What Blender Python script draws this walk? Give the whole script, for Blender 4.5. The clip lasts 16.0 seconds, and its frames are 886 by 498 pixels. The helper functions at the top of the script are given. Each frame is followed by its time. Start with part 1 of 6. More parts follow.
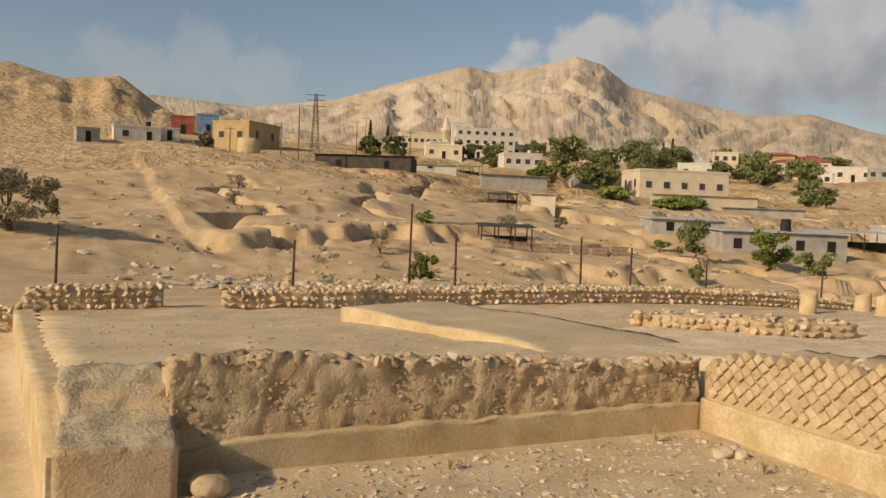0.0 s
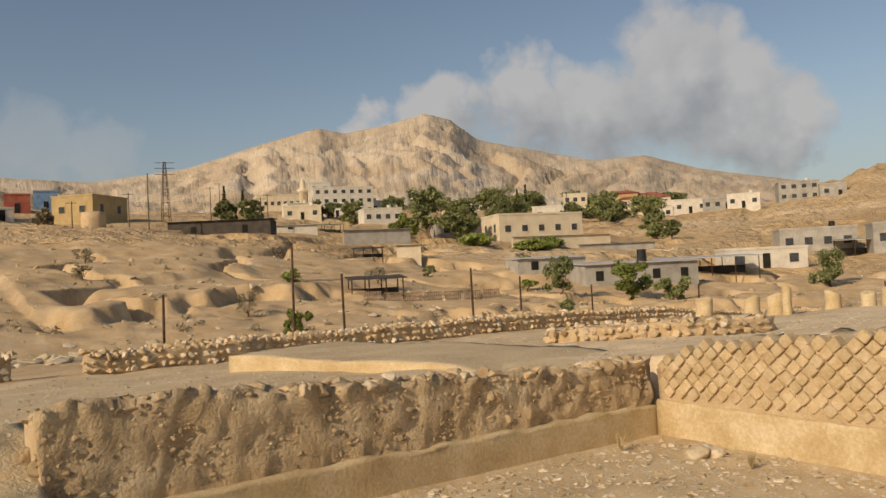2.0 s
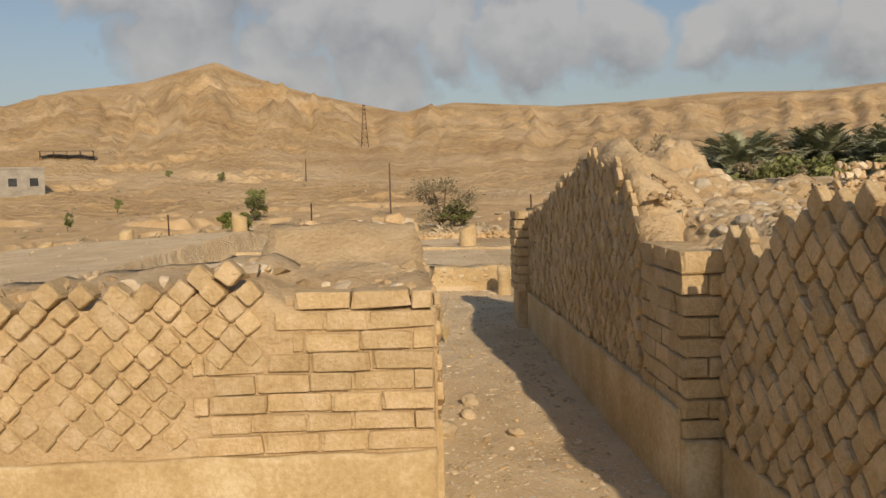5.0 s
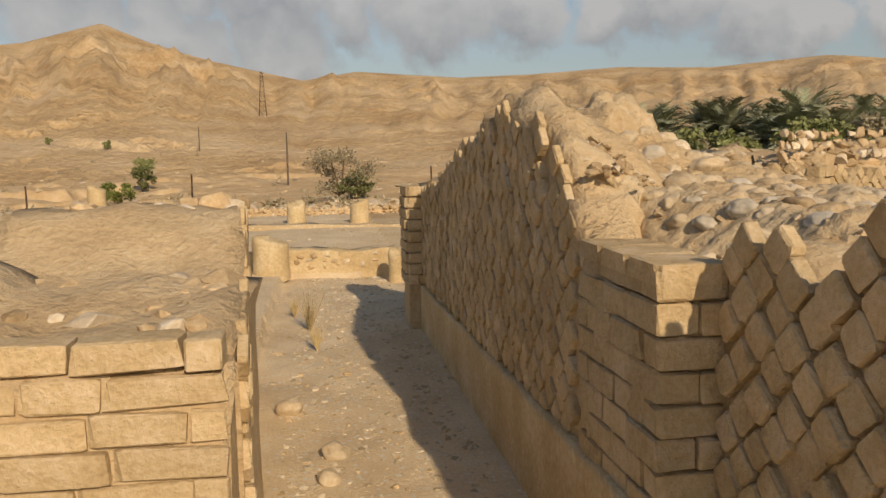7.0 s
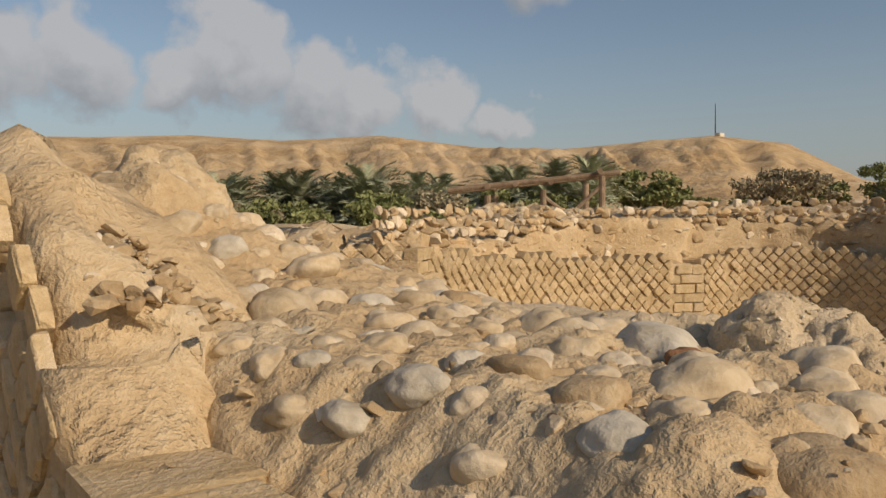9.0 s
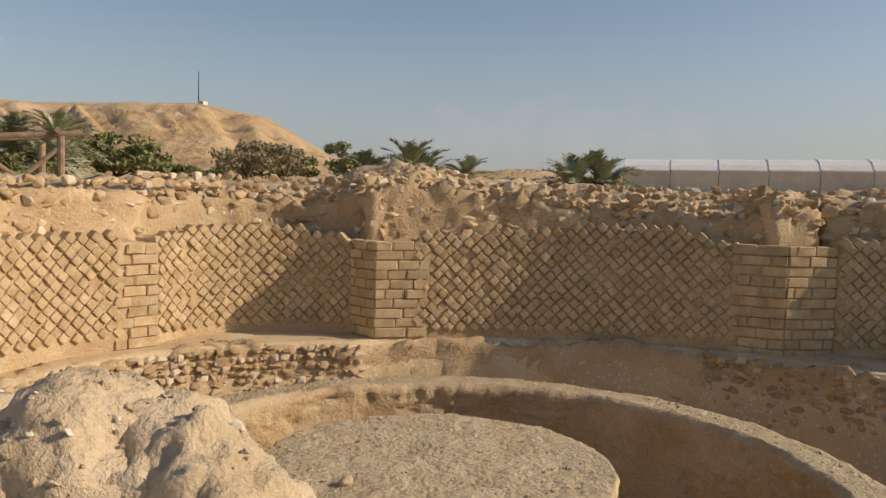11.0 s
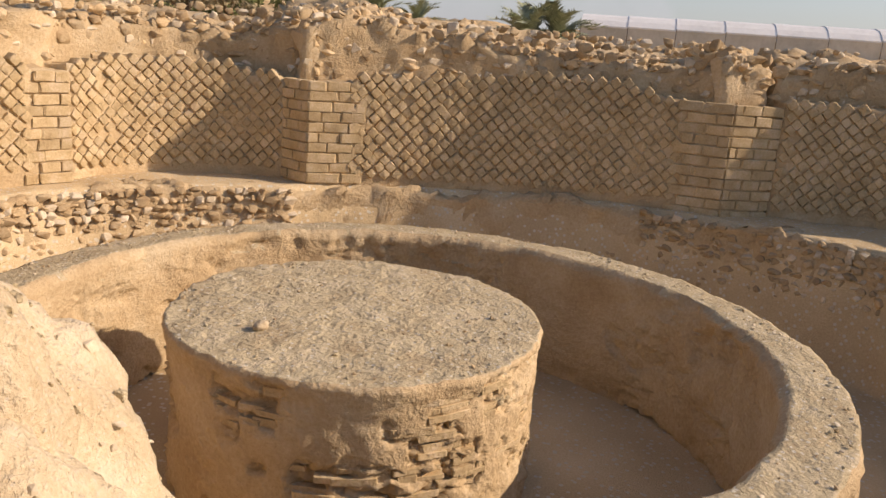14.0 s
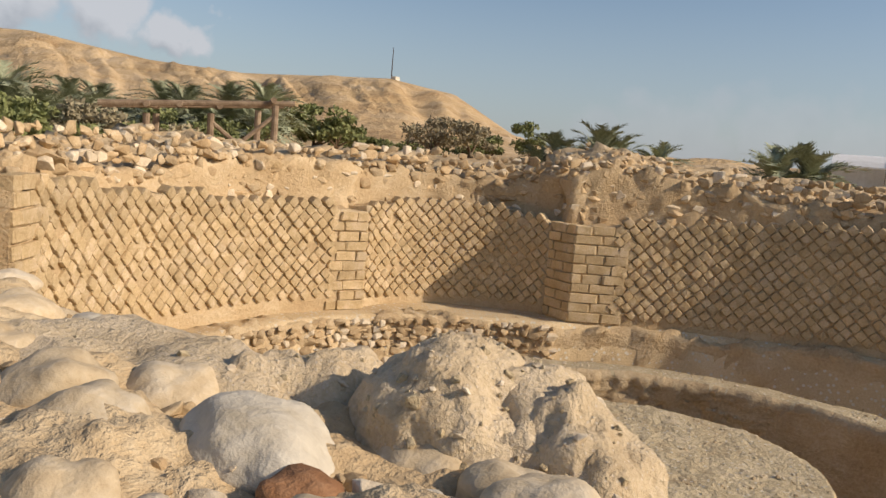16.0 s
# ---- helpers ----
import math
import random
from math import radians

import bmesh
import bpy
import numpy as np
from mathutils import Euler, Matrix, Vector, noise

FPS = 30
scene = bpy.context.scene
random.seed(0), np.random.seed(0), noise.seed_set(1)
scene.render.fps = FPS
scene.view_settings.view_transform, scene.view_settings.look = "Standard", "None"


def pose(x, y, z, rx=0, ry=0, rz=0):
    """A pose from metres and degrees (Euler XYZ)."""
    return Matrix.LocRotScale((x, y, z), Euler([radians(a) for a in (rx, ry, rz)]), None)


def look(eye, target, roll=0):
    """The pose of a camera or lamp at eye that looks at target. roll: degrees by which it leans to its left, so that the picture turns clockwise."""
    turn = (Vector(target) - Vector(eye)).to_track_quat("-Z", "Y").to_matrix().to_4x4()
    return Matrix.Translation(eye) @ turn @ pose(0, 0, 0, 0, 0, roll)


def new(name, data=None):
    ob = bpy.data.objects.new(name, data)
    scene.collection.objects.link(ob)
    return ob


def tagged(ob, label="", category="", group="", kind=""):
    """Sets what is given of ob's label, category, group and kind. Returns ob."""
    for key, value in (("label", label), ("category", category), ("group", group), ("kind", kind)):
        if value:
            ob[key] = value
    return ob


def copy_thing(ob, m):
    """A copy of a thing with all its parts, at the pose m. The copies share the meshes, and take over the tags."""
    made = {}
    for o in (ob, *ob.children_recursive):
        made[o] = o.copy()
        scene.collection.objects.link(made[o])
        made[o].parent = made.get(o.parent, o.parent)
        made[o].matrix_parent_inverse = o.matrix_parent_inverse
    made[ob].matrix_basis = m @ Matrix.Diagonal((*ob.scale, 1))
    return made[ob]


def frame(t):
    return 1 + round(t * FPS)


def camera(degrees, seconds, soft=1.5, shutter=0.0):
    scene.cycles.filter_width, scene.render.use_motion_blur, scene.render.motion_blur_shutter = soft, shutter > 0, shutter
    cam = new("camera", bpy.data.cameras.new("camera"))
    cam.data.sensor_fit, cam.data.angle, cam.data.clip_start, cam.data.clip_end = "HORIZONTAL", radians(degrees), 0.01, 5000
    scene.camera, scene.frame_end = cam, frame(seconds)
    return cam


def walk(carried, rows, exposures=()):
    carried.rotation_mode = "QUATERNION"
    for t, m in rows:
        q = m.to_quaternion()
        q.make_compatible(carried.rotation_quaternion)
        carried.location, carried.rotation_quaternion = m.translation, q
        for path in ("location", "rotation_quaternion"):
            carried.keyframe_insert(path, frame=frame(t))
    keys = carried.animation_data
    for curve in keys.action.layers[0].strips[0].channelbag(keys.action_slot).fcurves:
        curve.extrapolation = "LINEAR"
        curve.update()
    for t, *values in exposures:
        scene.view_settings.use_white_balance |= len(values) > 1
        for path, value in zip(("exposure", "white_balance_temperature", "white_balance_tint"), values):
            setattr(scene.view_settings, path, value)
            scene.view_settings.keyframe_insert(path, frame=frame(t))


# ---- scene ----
cam = camera(57.8, 16.0)
PATH = [
    (0, (2.165, -6.472, 2.341), (0.34, -5.66, 2.254), 2.2),
    (0.5, (1.956, -6.503, 2.104), (0.121, -5.709, 2.118), 2.3),
    (1, (1.755, -6.628, 2.058), (-0.118, -5.931, 2.137), 0.9),
    (1.5, (1.367, -6.571, 1.936), (-0.489, -5.83, 2.01), 0.1),
    (2, (0.876, -6.471, 1.796), (-0.786, -5.361, 1.851), -2.7),
    (2.5, (0.484, -6.162, 1.784), (-0.985, -4.805, 1.803), -3.9),
    (2.8, (0.319, -5.963, 1.755), (-0.95, -4.417, 1.746), -3.8),
    (2.9, (0.256, -5.892, 1.755), (-0.939, -4.289, 1.732), -3.7),
    (3, (0.194, -5.81, 1.754), (-0.926, -4.154, 1.722), -3.7),
    (3.5, (0.016, -5.355, 1.715), (-0.81, -3.535, 1.65), -3.6),
    (4, (-0.051, -4.852, 1.691), (-0.641, -2.944, 1.58), -3.2),
    (4.5, (-0.096, -4.358, 1.67), (-0.245, -2.369, 1.527), -2.1),
    (4.7, (-0.087, -4.16, 1.658), (-0.13, -2.166, 1.51), -1.7),
    (6.8, (0.252, -2.37, 1.652), (0.505, -0.4, 1.418), -1.3),
    (7, (0.27, -2.183, 1.63), (0.564, -0.219, 1.398), -1.0),
    (7.5, (0.352, -1.729, 1.657), (0.841, 0.197, 1.426), -0.2),
    (8, (0.508, -1.321, 1.672), (1.072, 0.585, 1.454), -0.0),
    (8.3, (0.596, -1.118, 1.669), (1.3, 0.744, 1.471), 0.2),
    (8.5, (0.693, -0.949, 1.671), (1.576, 0.84, 1.532), 0.1),
    (8.6, (0.759, -0.865, 1.674), (1.735, 0.877, 1.565), 0.1),
    (9, (0.919, -0.665, 1.707), (2.156, 0.905, 1.631), -0.5),
    (9.5, (1.206, -0.519, 1.733), (2.717, 0.792, 1.713), -0.8),
    (10, (1.409, -0.457, 1.761), (3.191, 0.452, 1.761), -0.8),
    (10.2, (1.479, -0.411, 1.766), (3.326, 0.356, 1.79), 0.4),
    (12.3, (2.089, -0.499, 1.78), (4.024, -0.109, 1.456), 2.9),
    (12.5, (2.096, -0.506, 1.766), (4.029, -0.116, 1.429), 2.9),
    (13, (2.091, -0.517, 1.726), (4.011, -0.137, 1.313), 3.1),
    (13.5, (2.081, -0.498, 1.698), (3.991, -0.114, 1.248), 3.4),
    (14, (2.078, -0.5, 1.679), (3.975, -0.104, 1.183), 4.5),
    (14.5, (2.061, -0.479, 1.677), (3.934, 0.009, 1.175), 4.8),
    (15, (2.025, -0.426, 1.687), (3.878, 0.214, 1.292), 6.7),
    (15.5, (1.915, -0.357, 1.725), (3.732, 0.422, 1.427), 7.3),
    (16, (1.645, -0.203, 1.769), (3.394, 0.744, 1.552), 4.8),
]
walk(cam, [(t, look(eye, target, roll)) for t, eye, target, roll in PATH], [(0, -.20, 7700, 13), (2, -.27, 7700, 13), (3.5, -.32, 7700, 13), (6.8, -.28, 7750, 13), (8, -.14, 7700, 13), (9, -.30, 7350, 13), (10, -.22, 7200, 13), (12.3, .18, 7450, 20), (13, .27, 7400, 20), (14.5, .31, 7050, 17), (15, .25, 6850, 14), (16, .06, 6950, 13)])

# ---- light ----
SUN_AZ, SUN_EL = radians(-78), radians(29)
sun = new("sun", bpy.data.lights.new("sun", "SUN"))
sun.data.energy, sun.data.angle, sun.data.color = 3.9, radians(0.8), (1.0, 0.87, 0.70)
sun.matrix_world = look((0, 0, 60), Vector((0, 0, 60)) - Vector((math.cos(SUN_AZ) * math.cos(SUN_EL), math.sin(SUN_AZ) * math.cos(SUN_EL), math.sin(SUN_EL))))


def make_world():
    """Blue sky with banks of cumulus low over the hills."""
    w = bpy.data.worlds.new("sky")
    scene.world = w
    w.use_nodes = True
    nt = w.node_tree
    nt.nodes.clear()
    N = nt.nodes.new
    out, bg = N("ShaderNodeOutputWorld"), N("ShaderNodeBackground")
    sky = N("ShaderNodeTexSky")
    sky.sky_type, sky.sun_disc = "NISHITA", False
    sky.sun_elevation, sky.sun_rotation = SUN_EL, radians(90) - SUN_AZ
    sky.dust_density, sky.air_density, sky.ozone_density = 1.0, 1.0, 2.0
    tc = N("ShaderNodeTexCoord")
    big, fine = N("ShaderNodeTexNoise"), N("ShaderNodeTexNoise")
    big.inputs["Scale"].default_value, big.inputs["Detail"].default_value = 2.6, 8
    big.inputs["Roughness"].default_value = 0.55
    fine.inputs["Scale"].default_value, fine.inputs["Detail"].default_value = 9, 8
    sep = N("ShaderNodeSeparateXYZ")
    nt.links.new(tc.outputs["Generated"], sep.inputs[0])

    def math_node(op, a, b):
        m = N("ShaderNodeMath")
        m.operation = op
        for k, v in enumerate((a, b)):
            if isinstance(v, (int, float)):
                m.inputs[k].default_value = v
            else:
                nt.links.new(v, m.inputs[k])
        return m.outputs[0]

    # billows: bearing, height and size of each in degrees; their outline is frayed by two sizes of noise
    def warp(node, amount):
        v = N("ShaderNodeVectorMath")
        v.operation = "MULTIPLY_ADD"
        v.inputs[1].default_value, v.inputs[2].default_value = (amount,) * 3, (-amount / 2,) * 3
        nt.links.new(node.outputs["Color"], v.inputs[0])
        return v.outputs[0]

    def plus(p, q):
        v = N("ShaderNodeVectorMath")
        nt.links.new(p, v.inputs[0])
        nt.links.new(q, v.inputs[1])
        return v.outputs[0]
    big.inputs["Scale"].default_value, fine.inputs["Scale"].default_value = 9, 30
    for node in (big, fine):
        nt.links.new(tc.outputs["Generated"], node.inputs["Vector"])
    way = plus(plus(tc.outputs["Generated"], warp(big, .16)), warp(fine, .05))
    billows = ((151, 10, 3), (146, 10.5, 4), (140, 11, 4.5), (135, 11, 5), (130, 12.5, 5.5), (126, 11, 5), (122, 9, 3.4), (110, 14, 4), (106, 12.5, 4), (103, 15, 5), (97, 13, 4.5), (92, 12, 5), (87, 11, 4), (81, 10, 4.5),
                         (76, 10.5, 4), (69, 9.5, 3.6), (66, 11, 4), (61, 9, 4), (57, 8, 3.4), (52, 7.5, 3.2), (47, 7, 2.6), (45, 18.5, 4), (39, 18, 3), (98, 21, 6), (84, 18, 4), (106, 8, 5), (99, 8, 5), (92, 7, 4))

    faint = ((177, 8.3, 3), (173, 9, 3.4), (169, 8.4, 3), (18, 2.5, 3), (13, 3, 4), (7, 3, 4), (1, 2.5, 4))

    def field_at(vec, group):
        field = None
        for az, el, size in group:
            a, e = radians(az), radians(el)
            dist = N("ShaderNodeVectorMath")
            dist.operation = "DISTANCE"
            dist.inputs[1].default_value = (math.cos(a) * math.cos(e), math.sin(a) * math.cos(e), math.sin(e))
            nt.links.new(vec, dist.inputs[0])
            f = math_node("SUBTRACT", 1.0, math_node("DIVIDE", dist.outputs["Value"], radians(size)))
            field = f if field is None else math_node("MAXIMUM", field, f)
        return field
    field = field_at(way, billows)
    lift = N("ShaderNodeVectorMath")
    lift.inputs[1].default_value = (.008, -.02, .05)
    nt.links.new(way, lift.inputs[0])
    above = field_at(lift.outputs[0], billows)
    ramp = N("ShaderNodeValToRGB")
    ramp.color_ramp.elements[0].position, ramp.color_ramp.elements[1].position = 0.0, 0.34
    nt.links.new(field, ramp.inputs[0])
    tone = N("ShaderNodeValToRGB")
    tone.color_ramp.elements[0].color = (3.0, 3.4, 4.0, 1)
    tone.color_ramp.elements[1].color = (4.9, 5.3, 5.9, 1)
    tone.color_ramp.elements[0].position, tone.color_ramp.elements[1].position = 0.15, 0.85
    lit = math_node("ADD", .5, math_node("MULTIPLY", math_node("SUBTRACT", field, above), .65))
    lit = math_node("ADD", lit, math_node("MULTIPLY", math_node("SUBTRACT", fine.outputs["Fac"], .5), .45))
    nt.links.new(lit, tone.inputs[0])
    mix = N("ShaderNodeMix")
    mix.data_type = "RGBA"
    veil = math_node("MULTIPLY", math_node("MINIMUM", math_node("MAXIMUM", field_at(way, faint), 0.0), .4), .8)
    nt.links.new(math_node("MAXIMUM", math_node("MULTIPLY", ramp.outputs["Color"], 0.88), veil), mix.inputs[0])
    # haze low over the horizon
    haze = N("ShaderNodeMix")
    haze.data_type = "RGBA"
    haze.inputs[7].default_value = (2.9, 3.5, 4.4, 1)
    low = math_node("MINIMUM", math_node("MAXIMUM", math_node("SUBTRACT", 1.0, math_node("DIVIDE", sep.outputs[2], .2)), 0.0), 1.0)
    nt.links.new(math_node("MULTIPLY", low, .7), haze.inputs[0])
    nt.links.new(sky.outputs["Color"], haze.inputs[6])
    nt.links.new(haze.outputs[2], mix.inputs[6])
    nt.links.new(tone.outputs["Color"], mix.inputs[7])
    nt.links.new(mix.outputs[2], bg.inputs["Color"])
    bg.inputs["Strength"].default_value = 0.109
    nt.links.new(bg.outputs[0], out.inputs[0])


make_world()


# ---- materials ----
def material(name, dark, mid, light, scale=1.0, rough=0.9, bump=0.3, fine=40.0, tint=0.12, spots=None, metal=0.0):
    """Weathered mineral or painted surface: three tones mixed by two sizes of noise, random tint for each piece, fine relief."""
    m = bpy.data.materials.new(name)
    m.use_nodes = True
    nt = m.node_tree
    N, L = nt.nodes.new, nt.links.new
    bsdf = nt.nodes["Principled BSDF"]
    geo = N("ShaderNodeNewGeometry")
    n1, n2 = N("ShaderNodeTexNoise"), N("ShaderNodeTexNoise")
    n1.inputs["Scale"].default_value, n1.inputs["Detail"].default_value = scale, 5
    n2.inputs["Scale"].default_value, n2.inputs["Detail"].default_value = fine, 4
    n2.inputs["Roughness"].default_value = 0.65
    for n in (n1, n2):
        L(geo.outputs["Position"], n.inputs["Vector"])
    ramp = N("ShaderNodeValToRGB")
    e = ramp.color_ramp.elements
    e[0].position, e[1].position = 0.35, 0.65
    e[0].color, e[1].color = (*dark, 1), (*light, 1)
    mid_stop = e.new(0.5)
    mid_stop.color = (*mid, 1)
    add = N("ShaderNodeMath")
    add.operation = "MULTIPLY_ADD"
    add.inputs[1].default_value = 0.45
    sub = N("ShaderNodeMath")
    sub.operation = "MULTIPLY_ADD"
    sub.inputs[1].default_value, sub.inputs[2].default_value = 0.55, 0.0
    L(n1.outputs["Fac"], sub.inputs[0])
    L(n2.outputs["Fac"], add.inputs[0])
    L(sub.outputs[0], add.inputs[2])
    L(add.outputs[0], ramp.inputs[0])
    info = N("ShaderNodeObjectInfo")
    tone = N("ShaderNodeMapRange")
    tone.inputs[3].default_value, tone.inputs[4].default_value = 1 - tint, 1 + tint
    L(info.outputs["Random"], tone.inputs[0])
    isle = N("ShaderNodeMapRange")
    isle.inputs[3].default_value, isle.inputs[4].default_value = 1 - tint, 1 + tint
    L(geo.outputs["Random Per Island"], isle.inputs[0])
    both = N("ShaderNodeMath")
    both.operation = "MULTIPLY"
    L(tone.outputs[0], both.inputs[0])
    L(isle.outputs[0], both.inputs[1])
    hsv = N("ShaderNodeHueSaturation")
    L(both.outputs[0], hsv.inputs["Value"])
    L(ramp.outputs[0], hsv.inputs["Color"])
    colour = hsv.outputs[0]
    if spots:
        vor = N("ShaderNodeTexVoronoi")
        vor.inputs["Scale"].default_value = spots[1]
        vor.inputs["Randomness"].default_value = 1.0
        L(geo.outputs["Position"], vor.inputs["Vector"])
        sr = N("ShaderNodeValToRGB")
        sr.color_ramp.elements[0].position, sr.color_ramp.elements[1].position = spots[2], spots[2] + 0.08
        sr.color_ramp.elements[0].color, sr.color_ramp.elements[1].color = (1, 1, 1, 1), (0, 0, 0, 1)
        L(vor.outputs["Distance"], sr.inputs[0])
        mx = N("ShaderNodeMix")
        mx.data_type = "RGBA"
        L(sr.outputs[0], mx.inputs[0])
        L(colour, mx.inputs[6])
        mx.inputs[7].default_value = (*spots[0], 1)
        colour = mx.outputs[2]
    L(colour, bsdf.inputs["Base Color"])
    bsdf.inputs["Roughness"].default_value = rough
    bsdf.inputs["Metallic"].default_value = metal
    bsdf.inputs["Specular IOR Level"].default_value = 0.2
    if bump:
        b = N("ShaderNodeBump")
        b.inputs["Strength"].default_value, b.inputs["Distance"].default_value = bump, 0.6 / fine
        L(n2.outputs["Fac"], b.inputs["Height"])
        L(b.outputs[0], bsdf.inputs["Normal"])
    return m


M_SOIL = material("desert_soil", (0.39, 0.265, 0.14), (0.48, 0.34, 0.19), (0.58, 0.45, 0.285), .6, fine=14, bump=.8, spots=((0.60, 0.54, 0.44), 7, .16))
M_FLOOR = material("pebbly_floor", (0.42, 0.31, 0.19), (0.52, 0.40, 0.24), (0.62, 0.50, 0.33), 1.2, fine=60, bump=1.0, spots=((0.62, 0.57, 0.47), 16, .22))
M_GRAVEL = material("pale_gravel", (0.50, 0.38, 0.235), (0.61, 0.48, 0.31), (0.70, 0.585, 0.41), 1.6, fine=50, bump=1.0, spots=((0.70, 0.65, 0.55), 18, .2))
M_PLASTER = material("sand_plaster", (0.44, 0.32, 0.17), (0.55, 0.42, 0.24), (0.69, 0.58, 0.39), 2.6, fine=30, bump=.4, tint=.03)
M_CORE = material("rubble_core", (0.44, 0.315, 0.18), (0.54, 0.405, 0.245), (0.63, 0.51, 0.34), 2.2, fine=34, bump=.8, tint=.04)
M_BRICK = material("tufa_block", (0.43, 0.31, 0.17), (0.54, 0.41, 0.24), (0.64, 0.51, 0.35), 7, fine=48, bump=.9, tint=.11)
M_STONE = material("pale_wadi_stone", (0.48, 0.38, 0.26), (0.61, 0.51, 0.37), (0.71, 0.64, 0.52), 5, fine=45, bump=.45, tint=.14)
M_COBBLE = material("brown_rubble_stone", (0.39, 0.27, 0.15), (0.50, 0.37, 0.22), (0.60, 0.48, 0.32), 5, fine=50, bump=.6, tint=.18)
M_GREY = material("grey_mortar_top", (0.41, 0.31, 0.19), (0.51, 0.42, 0.27), (0.60, 0.50, 0.35), 3.5, fine=40, bump=.8, tint=.04, spots=((0.60, 0.55, 0.45), 20, .16))
M_GRIT = material("cemented_grit", (0.47, 0.36, 0.225), (0.59, 0.475, 0.32), (0.68, 0.57, 0.42), 6, fine=110, bump=1.0, tint=.04, spots=((0.59, 0.50, 0.38), 90, .14))
M_HILL = material("desert_hill", (.38, .245, .125), (.54, .38, .205), (.66, .51, .33), .045, fine=.6, bump=1.0, tint=0)


def add_strata(m, scale, pale, amount):
    """Level beds of paler rock, broken up by noise."""
    nt = m.node_tree
    N, L = nt.nodes.new, nt.links.new
    bsdf = nt.nodes["Principled BSDF"]
    old = bsdf.inputs["Base Color"].links[0].from_socket
    geo, mp, n = N("ShaderNodeNewGeometry"), N("ShaderNodeMapping"), N("ShaderNodeTexNoise")
    mp.inputs["Scale"].default_value = (.012, .012, scale)
    n.inputs["Scale"].default_value, n.inputs["Detail"].default_value, n.inputs["Roughness"].default_value = 1.0, 7, .7
    L(geo.outputs["Position"], mp.inputs[0])
    L(mp.outputs[0], n.inputs["Vector"])
    r = N("ShaderNodeValToRGB")
    r.color_ramp.elements[0].position, r.color_ramp.elements[1].position = .48, .66
    L(n.outputs["Fac"], r.inputs[0])
    f = N("ShaderNodeMath")
    f.operation = "MULTIPLY"
    f.inputs[1].default_value = amount
    L(r.outputs[0], f.inputs[0])
    mx = N("ShaderNodeMix")
    mx.data_type = "RGBA"
    L(f.outputs[0], mx.inputs[0])
    L(old, mx.inputs[6])
    mx.inputs[7].default_value = (*pale, 1)
    L(mx.outputs[2], bsdf.inputs["Base Color"])


add_strata(M_HILL, .22, (.66, .54, .38), .35)


def add_relief(m, squash, distance, strength, radial=False):
    """Ledges of rock across a slope, or gullies that run down it."""
    nt = m.node_tree
    N, L = nt.nodes.new, nt.links.new
    bsdf = nt.nodes["Principled BSDF"]
    geo, mp, n = N("ShaderNodeNewGeometry"), N("ShaderNodeMapping"), N("ShaderNodeTexNoise")
    mp.inputs["Scale"].default_value = squash
    src = geo.outputs["Position"]
    if radial:
        flat, unit, lean, plus = N("ShaderNodeVectorMath"), N("ShaderNodeVectorMath"), N("ShaderNodeVectorMath"), N("ShaderNodeVectorMath")
        flat.operation, unit.operation, lean.operation = "MULTIPLY", "NORMALIZE", "MULTIPLY"
        flat.inputs[1].default_value = (1, 1, 0)
        lean.inputs[1].default_value = (.00002, .00002, .00012)
        L(src, flat.inputs[0])
        L(flat.outputs[0], unit.inputs[0])
        L(src, lean.inputs[0])
        L(unit.outputs[0], plus.inputs[0])
        L(lean.outputs[0], plus.inputs[1])
        src = plus.outputs[0]
    L(src, mp.inputs[0])
    L(mp.outputs[0], n.inputs["Vector"])
    n.inputs["Scale"].default_value, n.inputs["Detail"].default_value, n.inputs["Roughness"].default_value = 1.0, 6, .62
    b = N("ShaderNodeBump")
    b.inputs["Strength"].default_value, b.inputs["Distance"].default_value = strength, distance
    L(n.outputs["Fac"], b.inputs["Height"])
    for link in bsdf.inputs["Normal"].links:
        L(link.from_socket, b.inputs["Normal"])
    L(b.outputs[0], bsdf.inputs["Normal"])


add_relief(M_HILL, (.02, .02, .5), 1.6, .4)
add_relief(M_HILL, (.45, .45, .6), .8, .4)
add_relief(M_SOIL, (1.6, 1.6, 1.6), .12, .6)
add_relief(M_CORE, (11, 11, 15), .04, .5)
add_relief(M_GRIT, (18, 18, 18), .03, .6)
add_relief(M_GREY, (24, 24, 24), .025, .9)
M_MOUNTAIN = material("bare_limestone_mountain", (.44, .33, .21), (.55, .44, .31), (.66, .57, .44), .006, fine=.10, bump=.3, tint=0)
add_strata(M_MOUNTAIN, .05, (.42, .33, .23), .28)
add_relief(M_MOUNTAIN, (26, 26, 26), 40.0, .35, radial=True)


# ---- helpers ----
def vnoise(x, y, seed=0):
    """Smooth value noise, -1 to 1, on arrays."""
    xi, yi = np.floor(x), np.floor(y)
    fx, fy = x - xi, y - yi
    fx, fy = fx * fx * (3 - 2 * fx), fy * fy * (3 - 2 * fy)

    def h(a, b):
        v = np.sin(a * 127.1 + b * 311.7 + seed * 74.7) * 43758.5453
        return (v - np.floor(v)) * 2 - 1
    return (h(xi, yi) * (1 - fx) + h(xi + 1, yi) * fx) * (1 - fy) + (h(xi, yi + 1) * (1 - fx) + h(xi + 1, yi + 1) * fx) * fy


def fbm(x, y, octaves=4, seed=0, gain=0.5):
    total, amp = 0, 1
    for k in range(octaves):
        total = total + amp * vnoise(x * 2 ** k, y * 2 ** k, seed + k)
        amp *= gain
    return total


